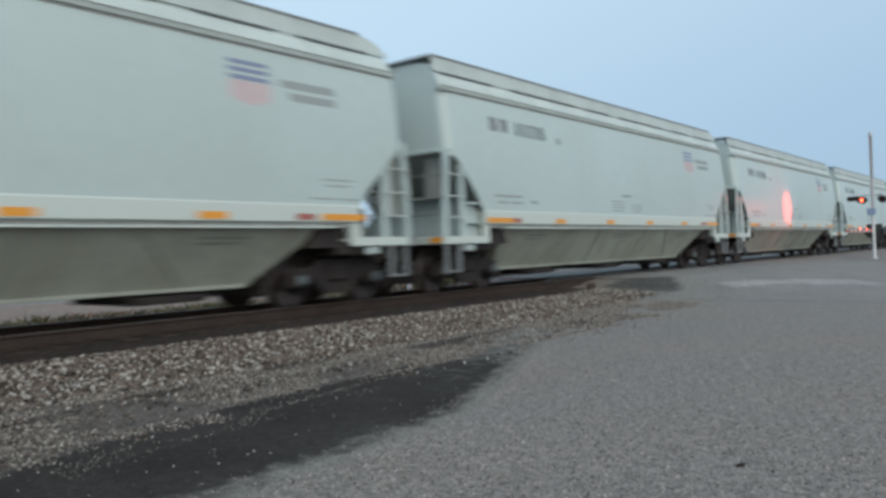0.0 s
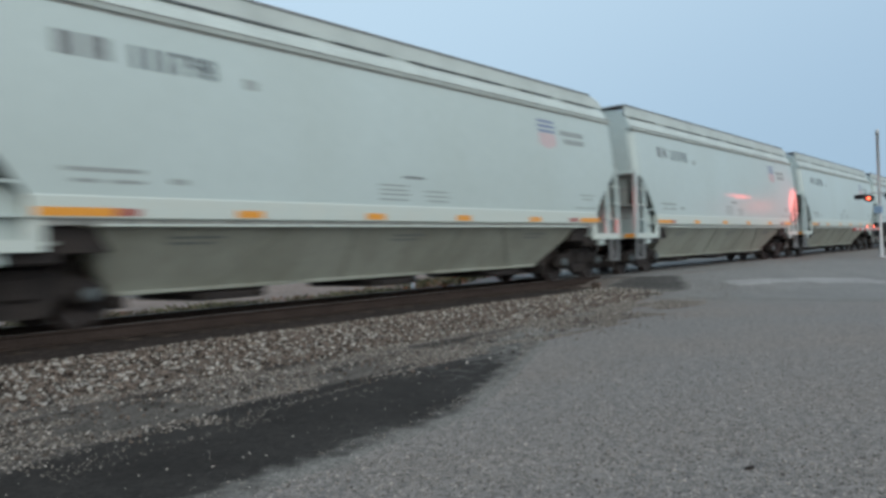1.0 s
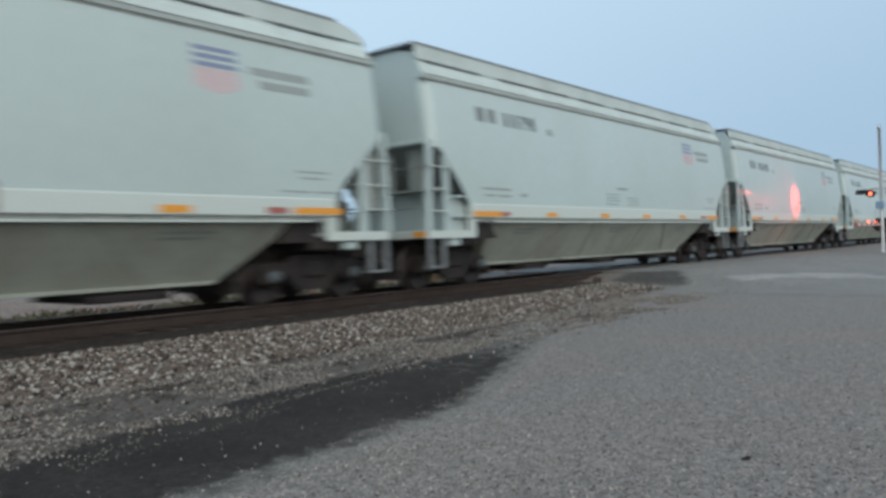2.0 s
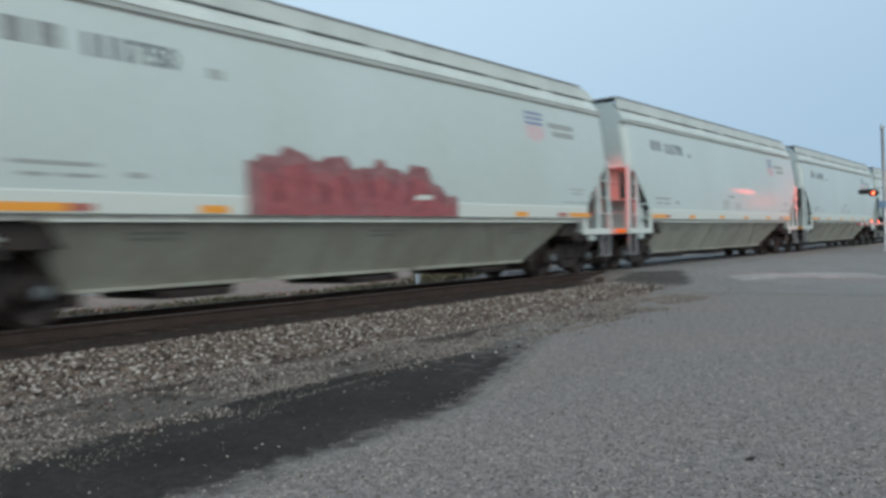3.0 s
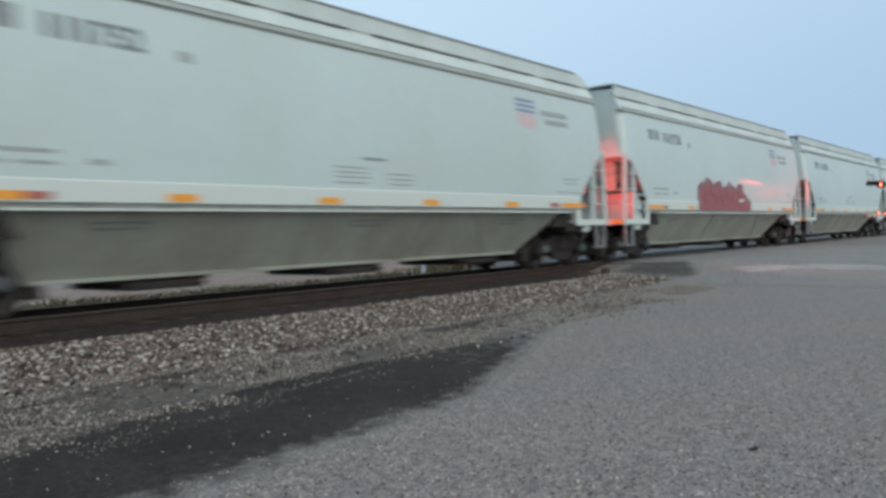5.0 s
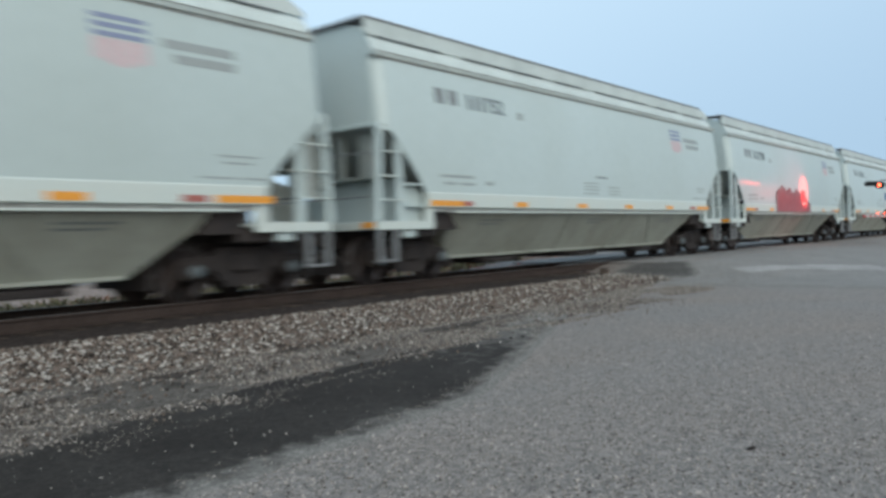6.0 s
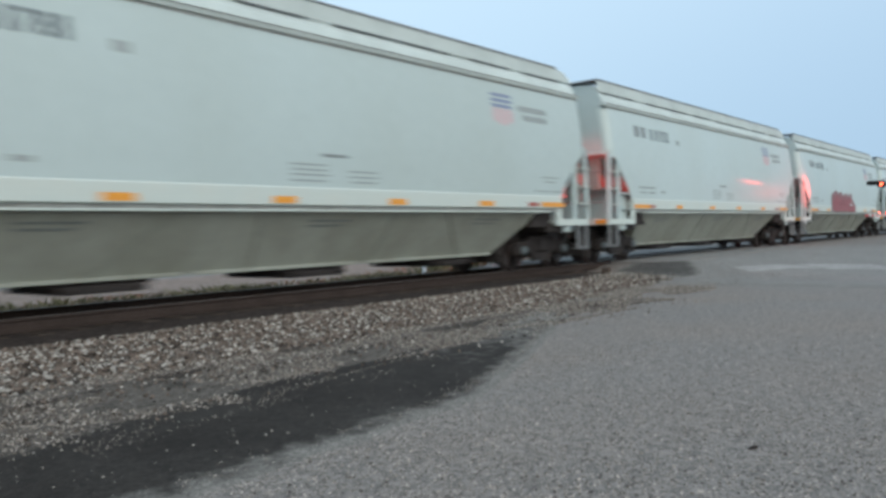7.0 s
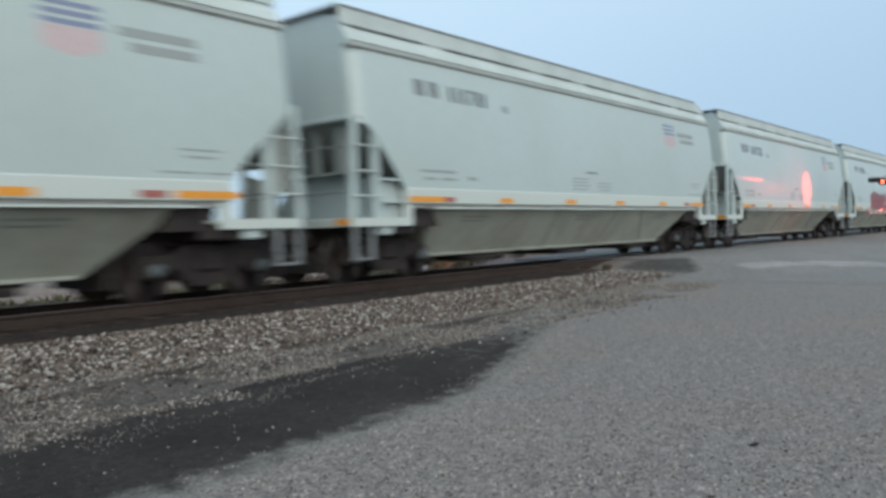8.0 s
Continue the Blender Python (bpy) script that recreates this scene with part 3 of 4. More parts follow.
def build_end(car, e):
    """The open end of the car (e = 1 front, -1 rear): posts, ladders, platform, slope sheet."""
    X = lambda u: e * (HALF - u)
    rnd = ROUND[e]
    # upper end sheet
    bm = bmesh.new()
    half = [(SIDE_Y - rnd, 2.92), (SIDE_Y - rnd, EAVE - 0.05), (1.57, EAVE + 0.02), (1.49, 4.30), (1.37, 4.43), (1.12, 4.72), (0.8, 4.80)]
    prism(bm, half + [(-y, z) for y, z in reversed(half)], "x", X(0.75), X(HALF - CORNER - 0.005))
    box(bm, min(X(0.76), X(0.69)), max(X(0.76), X(0.69)), -1.38, 1.38, 2.89, 2.97, 0.01)
    part("end_sheet", bulge(bm, SIDE_STEPS[4:]), PAINT, car)
    # the sides turn into the end in a round corner
    for sy in (-1, 1):
        bm = bmesh.new()
        arc = [radians(90 * k / 8) for k in range(9)]
        ring = [(e * (CORNER - rnd + r * math.cos(a)), sy * (SIDE_Y - rnd + r * math.sin(a))) for r, seq in ((rnd, arc), (rnd - 0.02, arc[::-1])) for a in seq]
        for v in prism(bm, ring, "z", 2.91, EAVE):
            if v.co.z < 3:
                v.co.z -= 0.11 * (abs(v.co.y) - SIDE_Y + rnd) / rnd
        part("corner_sheet", shade_smooth(bulge(bm, SIDE_STEPS[4:])), PAINT, car)
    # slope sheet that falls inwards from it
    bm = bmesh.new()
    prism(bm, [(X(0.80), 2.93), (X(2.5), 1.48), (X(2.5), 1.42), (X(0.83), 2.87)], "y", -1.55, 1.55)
    part("slope_sheet", bm, PAINT_END_SHADED, car)
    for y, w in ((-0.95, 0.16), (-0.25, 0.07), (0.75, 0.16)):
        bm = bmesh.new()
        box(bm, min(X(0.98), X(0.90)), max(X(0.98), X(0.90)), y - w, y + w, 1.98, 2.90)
        part("end_post", bm, PAINT_END_SHADED, car)
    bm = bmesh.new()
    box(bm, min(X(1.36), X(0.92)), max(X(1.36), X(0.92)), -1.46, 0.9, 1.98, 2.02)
    part("end_shelf", bm, PAINT_END_SHADED, car)
    # central web panels and the shear plate
    bm = bmesh.new()
    if e < 0:
        web = [(-1.46, 1.15), (1.46, 1.15), (1.44, 1.44), (1.26, 1.66), (0.92, 1.84), (0.45, 1.96), (-0.1, 2.03), (-1.46, 2.06)]
    else:
        web = [(-0.15, 1.15), (0.45, 1.15), (0.42, 1.45), (0.30, 1.70), (0.08, 1.90), (-0.15, 1.98)]
    prism(bm, web, "x", X(1.36), X(1.33))
    part("bolster_web", bm, PAINT, car)
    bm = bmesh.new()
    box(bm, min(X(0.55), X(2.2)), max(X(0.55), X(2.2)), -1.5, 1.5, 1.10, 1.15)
    part("shear_plate", bm, PAINT_END_SHADED, car)
    bm = bmesh.new()
    box(bm, min(X(0.52), X(0.62)), max(X(0.52), X(0.62)), -1.55, 1.55, STRIP_LOW, STRIP_TOP, 0.01)
    part("end_sill", bm, WHITE, car)
    bm = bmesh.new()
    box(bm, min(X(0.505), X(0.52)), max(X(0.505), X(0.52)), -1.50, -1.20, STRIP_LOW + 0.03, STRIP_TOP - 0.01)
    part("reflector", bm, ORANGE, car)
    bm = bmesh.new()
    rod(bm, (X(0.52), -1.4, 1.62), (X(0.52), 1.4, 1.62), 0.016)
    rod(bm, (X(0.60), -1.4, 2.42), (X(0.60), 1.4, 2.42), 0.016)
    part("handrail", bm, GALV, car)
    for sy in (-1, 1):
        # platform side strip with the dropped corner
        bm = bmesh.new()
        prism(bm, [(X(0.55), STRIP_LOW), (X(0.55), STRIP_TOP), (X(1.82), STRIP_TOP), (X(1.84), SILL_LOW), (X(2.06), SILL_LOW), (X(2.06), STRIP_LOW)], "y", sy * 1.58, sy * 1.53)
        part("platform_side", bm, WHITE, car)
        # corner post
        bm = bmesh.new()
        prism(bm, [(X(0.50), STRIP_TOP), (X(0.64), STRIP_TOP), (X(0.72), 2.95), (X(0.60), 2.95)], "y", sy * 1.585, sy * 1.50)
        part("corner_post", bm, PAINT, car)
        bm = bmesh.new()
        prism(bm, [(X(1.08), STRIP_TOP), (X(1.26), STRIP_TOP), (X(1.22), 2.58), (X(1.08), 2.72)], "y", sy * 1.56, sy * 1.49)
        part("ladder_post", bm, PAINT, car)
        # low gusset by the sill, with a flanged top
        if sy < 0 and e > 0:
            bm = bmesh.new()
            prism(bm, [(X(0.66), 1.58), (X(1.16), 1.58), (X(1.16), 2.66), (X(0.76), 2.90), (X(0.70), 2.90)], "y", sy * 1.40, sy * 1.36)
            part("ladder_backing", bm, PAINT_END_SHADED, car)
        if sy < 0 and e < 0:
            bm = bmesh.new()
            prism(bm, [(X(1.30), STRIP_TOP), (X(1.92), STRIP_TOP), (X(1.92), 1.66), (X(1.74), 1.84), (X(1.30), 1.84)], "y", sy * 1.42, sy * 1.38)
            box(bm, min(X(1.30), X(1.76)), max(X(1.30), X(1.76)), sy * 1.56, sy * 1.36, 1.84, 1.88)
            box(bm, min(X(1.30), X(1.92)), max(X(1.30), X(1.92)), sy * 1.54, sy * 1.36, 1.44, 1.47)
            part("gusset", bm, PAINT, car)
        for z in (1.55, 1.98, 2.42):
            bm = bmesh.new()
            rod(bm, (X(0.55), sy * 1.63, z), (X(1.20), sy * 1.63, z), 0.013, 6)
            for u in (0.57, 1.17):
                rod(bm, (X(u), sy * 1.54, z), (X(u), sy * 1.63, z), 0.013, 6)
            part("ladder_rung", bm, WHITE, car)
        if sy > 0 and e < 0:
            bm = bmesh.new()
            prism(bm, [(X(0.52), STRIP_TOP), (X(1.34), STRIP_TOP), (X(1.34), 1.90), (X(0.62), 2.10)], "y", 1.44, 1.48)
            part("corner_plate", bm, PAINT_END_SHADED, car)
        # hanging stirrup step
        bm = bmesh.new()
        for u in (0.62, 1.02):
            box(bm, min(X(u - 0.045), X(u + 0.045)), max(X(u - 0.045), X(u + 0.045)), sy * 1.50, sy * 1.56, 0.47, STRIP_LOW)
        box(bm, min(X(0.57), X(1.07)), max(X(0.57), X(1.07)), sy * 1.42, sy * 1.57, 0.44, 0.475)
        part("stirrup_step", bm, GALV, car)
        bm = bmesh.new()
        box(bm, min(X(1.28), X(1.62)), max(X(1.28), X(1.62)), sy * 1.36, sy * 1.52, 0.86, STRIP_LOW, 0.03)
        part("jacking_pad", bm, PAINT, car)
        # dark bolster end under the sill
        bm = bmesh.new()
        prism(bm, [(X(2.08), 1.0), (X(2.08), SILL_LOW - 0.01), (X(2.72), SILL_LOW - 0.01), (X(2.95), 1.0)], "y", sy * 1.44, sy * 0.95)
        part("bolster_end", bm, TRUCK, car)
    # coupler and draft gear
    bm = bmesh.new()
    box(bm, min(X(0.55), X(2.4)), max(X(0.55), X(2.4)), -0.25, 0.25, 0.68, 1.05)
    box(bm, min(X(0.10), X(0.56)), max(X(0.10), X(0.56)), -0.08, 0.08, 0.76, 0.94)
    prism(bm, [(X(0.16), -0.17), (X(-0.06), -0.16), (X(-0.06), -0.04), (X(0.02), 0.02), (X(-0.02), 0.16), (X(0.16), 0.17), (X(0.22), 0.0)], "z", 0.70, 1.0)
    part("coupler", bm, TRUCK, car)
    bm = bmesh.new()
    prism(bm, [(X(0.62), 1.08), (X(3.1), 1.08), (X(2.9), 0.80), (X(0.9), 0.80)], "y", -0.62, -0.56)
    prism(bm, [(X(0.62), 1.08), (X(3.1), 1.08), (X(2.9), 0.80), (X(0.9), 0.80)], "y", 0.56, 0.62)
    box(bm, min(X(1.6), X(2.3)), max(X(1.6), X(2.3)), -1.45, 1.45, 0.86, 1.08, 0.03)
    part("body_bolster", bm, TRUCK, car)
    bm = bmesh.new()
    rod(bm, (X(0.5), -0.42, 0.92), (X(0.2), -0.36, 0.55), 0.03)
    rod(bm, (X(0.2), -0.36, 0.55), (X(0.0), -0.30, 0.50), 0.03)
    part("air_hose", bm, BLACK, car)


def build_car():
    """A covered hopper car, 17.8 m over the couplers."""
    car = thing("hopper_car", "pale grey covered hopper freight car with a white sill", "freight car", "freight train")
    for sy in (-1, 1):
        bm = bmesh.new()
        c, rear = [[(CORNER - ROUND[e], EAVE), (CORNER - ROUND[e], 2.80), (HALF - 1.62, 2.02), (HALF - 1.78, 1.80), (HALF - 1.84, SILL_TOP)] for e in (1, -1)]
        prism(bm, c + [(-x, z) for x, z in reversed(rear)], "y", sy * SIDE_Y, sy * (SIDE_Y - 0.02))
        part("side_sheet", shade_smooth(bulge(bm, SIDE_STEPS)), PAINT, car)
        bm = bmesh.new()
        h = HALF - 1.86
        prism(bm, [(sy * 1.615, SILL_LOW + 0.02), (sy * 1.615, SILL_TOP), (sy * 1.60, SILL_TOP + 0.02), (sy * 1.5, SILL_TOP + 0.02), (sy * 1.5, SILL_LOW), (sy * 1.56, SILL_LOW)], "x", -h, h)
        part("side_sill", bm, WHITE, car)
        bm = bmesh.new()
        prism(bm, [(sy * 1.60, SILL_LOW - 0.085), (sy * 1.60, SILL_LOW - 0.055), (sy * 1.45, SILL_LOW - 0.055), (sy * 1.45, SILL_LOW - 0.085)], "x", -h + 0.85, h - 0.5)
        part("sill_flange", bm, WHITE, car)
        # top chord and its drip edge
        bm = bmesh.new()
        prism(bm, [(sy * 1.60, EAVE - 0.03), (sy * 1.64, EAVE - 0.02), (sy * 1.64, EAVE + 0.05), (sy * 1.56, EAVE + 0.08), (sy * 1.56, EAVE - 0.03)], "x", -CORNER - 0.02, CORNER + 0.02)
        part("top_chord", bulge(bm), ROOF, car)
        # shadow under the chord's lip, painted as a dark strip
        bm = bmesh.new()
        box(bm, -CORNER, CORNER, sy * 1.60, sy * 1.606, EAVE - 0.065, EAVE - 0.03)
        part("eave_seam", bulge(bm), SHADE_LINE, car)
        # dark strip that stands for the shade between sill and flange
        bm = bmesh.new()
        box(bm, -h + 0.1, h - 0.1, sy * 1.46, sy * 1.56, SILL_LOW - 0.07, SILL_LOW + 0.005)
        part("sill_recess", bm, SHADE_LINE, car)
        # running board with its brackets
        bm = bmesh.new()
        curve = [(CORNER + 0.02, 4.58), (CORNER + 0.02, 4.64), (CORNER - 0.12, 4.72), (CORNER - 0.3, 4.80), (CORNER - 0.5, 4.85), (CORNER - 0.75, 4.875)]
        prism(bm, curve + [(-CORNER - 0.05, 4.875), (-CORNER - 0.05, 4.58)], "y", sy * 1.235, sy * 1.255)
        part("running_board", bm, ROOF, car)
        bm = bmesh.new()
        box(bm, -CORNER - 0.05, CORNER - 0.7, sy * 0.85, sy * 1.275, 4.87, 4.905)
        part("walkway_grating", bm, DARK_GALV, car)
        # dark bars in place of the shaded gaps below the running board
        for x0, x1 in ((-7.9, -6.1), (-5.3, -2.3), (-1.7, -0.4), (0.3, 3.4), (4.1, 5.6), (6.2, 7.7)):
            bm = bmesh.new()
            box(bm, x0, x1, sy * 1.25, sy * 1.262, 4.555, 4.585)
            part("walkway_gap", bm, GAP_SHADE, car)
        # painted shadow line along the chord's upper edge
        bm = bmesh.new()
        box(bm, -CORNER, CORNER, sy * 1.635, sy * 1.646, EAVE + 0.045, EAVE + 0.06)
        part("chord_seam", bulge(bm), SHADE_LINE, car)
        for k in range(9):
            bm = bmesh.new()
            x = -7.6 + k * 15.2 / 8
            w = 0.22 if k in (1, 4, 7) else 0.05
            prism(bm, [(sy * 1.245, 4.62), (sy * 0.94, 4.84), (sy * 1.0, 4.50), (sy * 1.245, 4.50)], "x", x - w, x + w)
            part("board_bracket", bm, ROOF, car)
    bm = bmesh.new()
    prof = [(1.58, EAVE + 0.03), (1.50, 4.30), (1.38, 4.44), (1.24, 4.54), (1.12, 4.74), (0.8, 4.80), (0.4, 4.82)]
    prism(bm, prof + [(-y, z) for y, z in reversed(prof)], "x", -CORNER, CORNER)
    part("roof", bulge(bm), ROOF, car)
    bm = bmesh.new()
    prism(bm, [(0.36, 4.78), (0.36, 4.84), (0.25, 4.87), (-0.25, 4.87), (-0.36, 4.84), (-0.36, 4.78)], "x", -7.4, 7.4)
    part("hatch_cover", bm, ROOF, car)
    bm = bmesh.new()
    box(bm, -CORNER - 0.10, -CORNER + 0.45, -1.22, 1.22, 4.86, 4.90)
    part("end_walkway", bm, DARK_GALV, car)
    # hopper bays: one hull above, three funnels below
    bm = bmesh.new()
    rings = [[(sx, sy * b, z) for sx, sy in ((-a0, -1), (a1, -1), (a1, 1), (-a0, 1))] for a0, a1, b, z in ((HALF - 2.55, HALF - 2.5, 1.50, SILL_LOW - 0.02), (HALF - 3.2, HALF - 3.72, 0.80, 0.42))]
    loops = [[bm.verts.new(p) for p in r] for r in rings]
    for a, b in zip(loops, loops[1:]):
        for k in range(4):
            bm.faces.new((a[k], a[(k + 1) % 4], b[(k + 1) % 4], b[k]))
    bm.faces.new(loops[-1])
    bm.faces.new(loops[0][::-1])
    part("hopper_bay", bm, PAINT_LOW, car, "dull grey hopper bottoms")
    for sy in (-1, 1):
        for x0, x1 in ((-2.9, -4.0), (-1.5, -1.35), (1.5, 1.35), (2.9, 4.0)):
            bm = bmesh.new()
            top, low = SILL_LOW - 0.03, 0.43
            for v in prism(bm, [(sy * 1.47, top), (sy * 1.52, top), (sy * 0.822, low), (sy * 0.77, low)], "x", -0.04, 0.04):
                v.co.x += x0 if v.co.z > 1 else x1
            part("bay_rib", bm, RIB_SHADED, car)
    for sy in (-1, 1):
        for x0, x1 in ((-5.62, -2.55), (-2.35, 1.0), (1.2, 5.10)):
            bm = bmesh.new()
            box(bm, x0, x1, min(sy * 0.80, sy * 0.90), max(sy * 0.80, sy * 0.90), 0.40, 0.455, 0.008)
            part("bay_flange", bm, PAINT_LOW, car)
    for x in (-3.75, 0.0, 3.75):
        bm = bmesh.new()
        box(bm, x - 0.75, x + 0.75, -0.78, 0.78, 0.34, 0.43)
        box(bm, x - 0.60, x + 0.60, -0.92, 0.92, 0.24, 0.35, 0.02)
        for k in (-0.5, 0.5):
            rod(bm, (x + k, -1.05, 0.31), (x + k, 1.05, 0.31), 0.035, 8)
        part("outlet_gate", bm, TRUCK, car, "dark outlet gate")
    bm = bmesh.new()
    box(bm, -6.9, 6.9, -0.18, 0.18, 0.72, 1.0)
    part("centre_sill", bm, TRUCK, car)
    for e in (-1, 1):
        build_end(car, e)
    # reflectors on the near and far sills
    for sy in (-1, 1):
        for u, w in ((1.95, 1.0), (4.80, 0.46), (7.48, 0.46), (10.03, 0.46), (12.70, 0.48), (15.04, 1.0)):
            bm = bmesh.new()
            x = -HALF + u if sy < 0 else HALF - u - w
            box(bm, x, x + w, sy * 1.612, sy * 1.622, 1.455, 1.565)
            part("reflector", bm, ORANGE, car)
        for x in (-HALF + 2.92, HALF - 3.25):
            bm = bmesh.new()
            box(bm, x if x < 0 else x - 0.05, x + 0.35, sy * 1.612, sy * 1.621, 1.46, 1.56)
            part("reflector", bm, MAROON, car)
    # marks on the near side: y = -SIDE_Y
    Y = -SIDE_Y - 0.003

    def marks(name, mat, rows, label=""):
        for u0, u1, z0, z1 in rows:
            bm = bmesh.new()
            box(bm, -HALF + u0, -HALF + u1, Y, Y + 0.004, z0, z1)
            part(name, bulge(bm), mat, car, label)

    marks("owner_mark", INK_MID, ((2.28, 2.58, 3.47, 3.78), (2.70, 2.98, 3.47, 3.78)), "plain dark owner mark")
    marks("small_plate", INK_SOFT, ((5.08, 5.3, 3.40, 3.56),))
    marks("capacity_line", INK_SOFT, ((2.3, 3.35, 2.02, 2.075), (2.4, 2.75, 1.88, 1.93), (2.9, 3.35, 1.88, 1.93), (3.75, 4.0, 1.90, 1.98)))
    marks("data_line", INK_SOFT, ((7.85, 8.60, 2.07, 2.10), (7.88, 8.60, 1.985, 2.015), (7.86, 8.66, 1.905, 1.935), (7.85, 8.58, 1.81, 1.84), (9.10, 9.76, 1.99, 2.02), (9.12, 9.78, 1.90, 1.93), (9.16, 9.74, 1.81, 1.84)))
    marks("data_heading", INK_MID, ((8.50, 9.07, 2.225, 2.275),))
    marks("end_line", INK_SOFT, ((15.1, 15.8, 2.12, 2.15), (15.2, 15.7, 2.02, 2.05), (14.8, 15.4, 1.80, 1.83), (15.5, 15.95, 1.80, 1.83)))
    marks("slogan_line", INK_SOFT, ((14.35, 15.5, 3.58, 3.71), (14.5, 15.5, 3.38, 3.51)), "faded grey line of lettering")
    # shield: dark bars above, red stripes below
    bm = bmesh.new()
    for z in (3.83, 3.71, 3.59):
        box(bm, -HALF + 13.37, -HALF + 14.12, Y, Y + 0.004, z, z + 0.07)
        part("shield_stripe", bulge(bm), BLUE, car, "blue stripe of the shield emblem")
        bm = bmesh.new()
    for k in range(6):
        a, w = 13.37 + k * 0.128, 0.085
        z0 = 3.19 + 0.10 * abs(k - 2.5) / 2.5
        box(bm, -HALF + a, -HALF + a + w + 0.02, Y, Y + 0.004, z0, 3.57)
        part("shield_stripe", bulge(bm), PINK, car, "faded red stripe of the shield emblem")
        bm = bmesh.new()
    bm.free()
    # stencils on the hopper bays
    for u in (3.85, 8.42, 12.85):
        for k, z in enumerate((1.17, 1.09)):
            b = 1.50 - (SILL_LOW - 0.02 - z) * 0.70 / (SILL_LOW - 0.44) + 0.012
            bm = bmesh.new()
            prism(bm, [(-b, z), (-b + 0.006, z), (-b - 0.016, z + 0.028), (-b - 0.022, z + 0.028)], "x", -HALF + u, -HALF + u + 0.9 - 0.15 * k)
            part("bay_stencil", bm, INK_MID, car)
    return car


def add_wheels(car):
    return [w for x in (-TRUCK_X, TRUCK_X) for w in build_truck(car, x)]


first_car = build_car()
add_wheels(first_car)
GAP0, SPEED = 11.39, 8.53
UNEVEN = ((0, 0.0), (0.5, 0.06), (1, 0.02), (1.5, 0.07), (2, 0.03), (3.5, 0.0), (4, -0.02), (5.5, 0.11), (6, -0.07), (6.5, -0.06), (7, -0.07), (7.5, -0.03), (8, 0.0))  # slack running in and out
cars = {}
for k in range(-4, 6):
    centre = GAP0 - 2 * HALF * k - HALF
    cars[k] = first_car if k == -4 else copy_thing(first_car, pose(centre, 0, 0))
    cars[k].location = (centre, 0, 0)

NUMBERS = {-1: "111705", 0: "111798", 1: "111750", 2: "111752", 3: "111781"}
for k, car in cars.items():
    for n, digit in enumerate(NUMBERS.get(k, "111760")):
        bm = text_mesh(digit, 0.43, 0.10 if digit == "1" else 0.205)
        bmesh.ops.transform(bm, verts=bm.verts, matrix=pose(-HALF + 3.25 + 0.225 * n + (0.05 if digit == "1" else 0), -SIDE_Y - 0.003, 3.45, 90, 0, 0))
        part("digit", bulge(bm), INK, car)

# spray-painted lettering on one car, as plain rounded shapes
graffiti_car = cars[1]
tagged(graffiti_car, "pale grey covered hopper freight car with red graffiti")
rg = random.Random(4)


def graffiti_top(u):
    """The height of the sprayed shape's ragged upper edge, along the car."""
    k = (u - 5.6) / 5.05
    tooth = 0.17 * abs(math.sin(u * 3.1 + 0.4)) ** 3 + 0.06 * abs(math.sin(u * 7.3)) + 0.04 * math.sin(u * 15)
    return 2.31 + tooth - 0.20 * smooth(0.06, 0.0, k) - 0.10 * smooth(0.25, 0.45, k) - 0.62 * smooth(0.80, 1.0, k)


def sprayed(name, mat, u0, u1, top, low, y, label=""):
    n = 60
    us = [u0 + (u1 - u0) * k / n for k in range(n + 1)]
    bm = bmesh.new()
    prism(bm, [(-HALF + u, low + 0.02 * rg.random()) for u in us] + [(-HALF + u, top(u)) for u in reversed(us)], "y", y, y + 0.0012)
    part(name, bm, mat, graffiti_car, label)


sprayed("graffiti", GRAFFITI, 5.6, 10.65, graffiti_top, 1.425, -1.6245, "dull mauve and red spray-painted graffiti")
sprayed("graffiti_body", GRAFFITI_RED, 5.85, 10.55, lambda u: graffiti_top(u) - 0.24 - 0.06 * math.sin(u * 5.3) - 0.04 * math.sin(u * 13), 1.43, -1.6262)
for k in range(9):  # dark strokes that part the sprayed letters
    u, z, lean = 6.15 + 0.50 * k, rg.uniform(1.62, 1.72), rg.uniform(-0.14, 0.14)
    hgt, w = rg.uniform(0.28, 0.46) * (1 if k < 7 else 0.5), rg.uniform(0.025, 0.05)
    bm = bmesh.new()
    bar = [(-HALF + u + lean * q + 0.06 * math.sin(q * 3.1), z + hgt * q) for q in (0, 0.25, 0.5, 0.75, 1)]
    prism(bm, [(x - w, zz) for x, zz in bar] + [(x + w, zz) for x, zz in reversed(bar)], "y", -1.6280, -1.6264)
    part("graffiti_stroke", bm, GRAFFITI_DARK, graffiti_car)
bm = bmesh.new()
prism(bm, [(-HALF + 9.35, 1.74), (-HALF + 9.85, 1.76), (-HALF + 9.87, 1.85), (-HALF + 9.40, 1.83)], "y", -1.6285, -1.6264)
part("graffiti_highlight", bm, WHITE, graffiti_car)


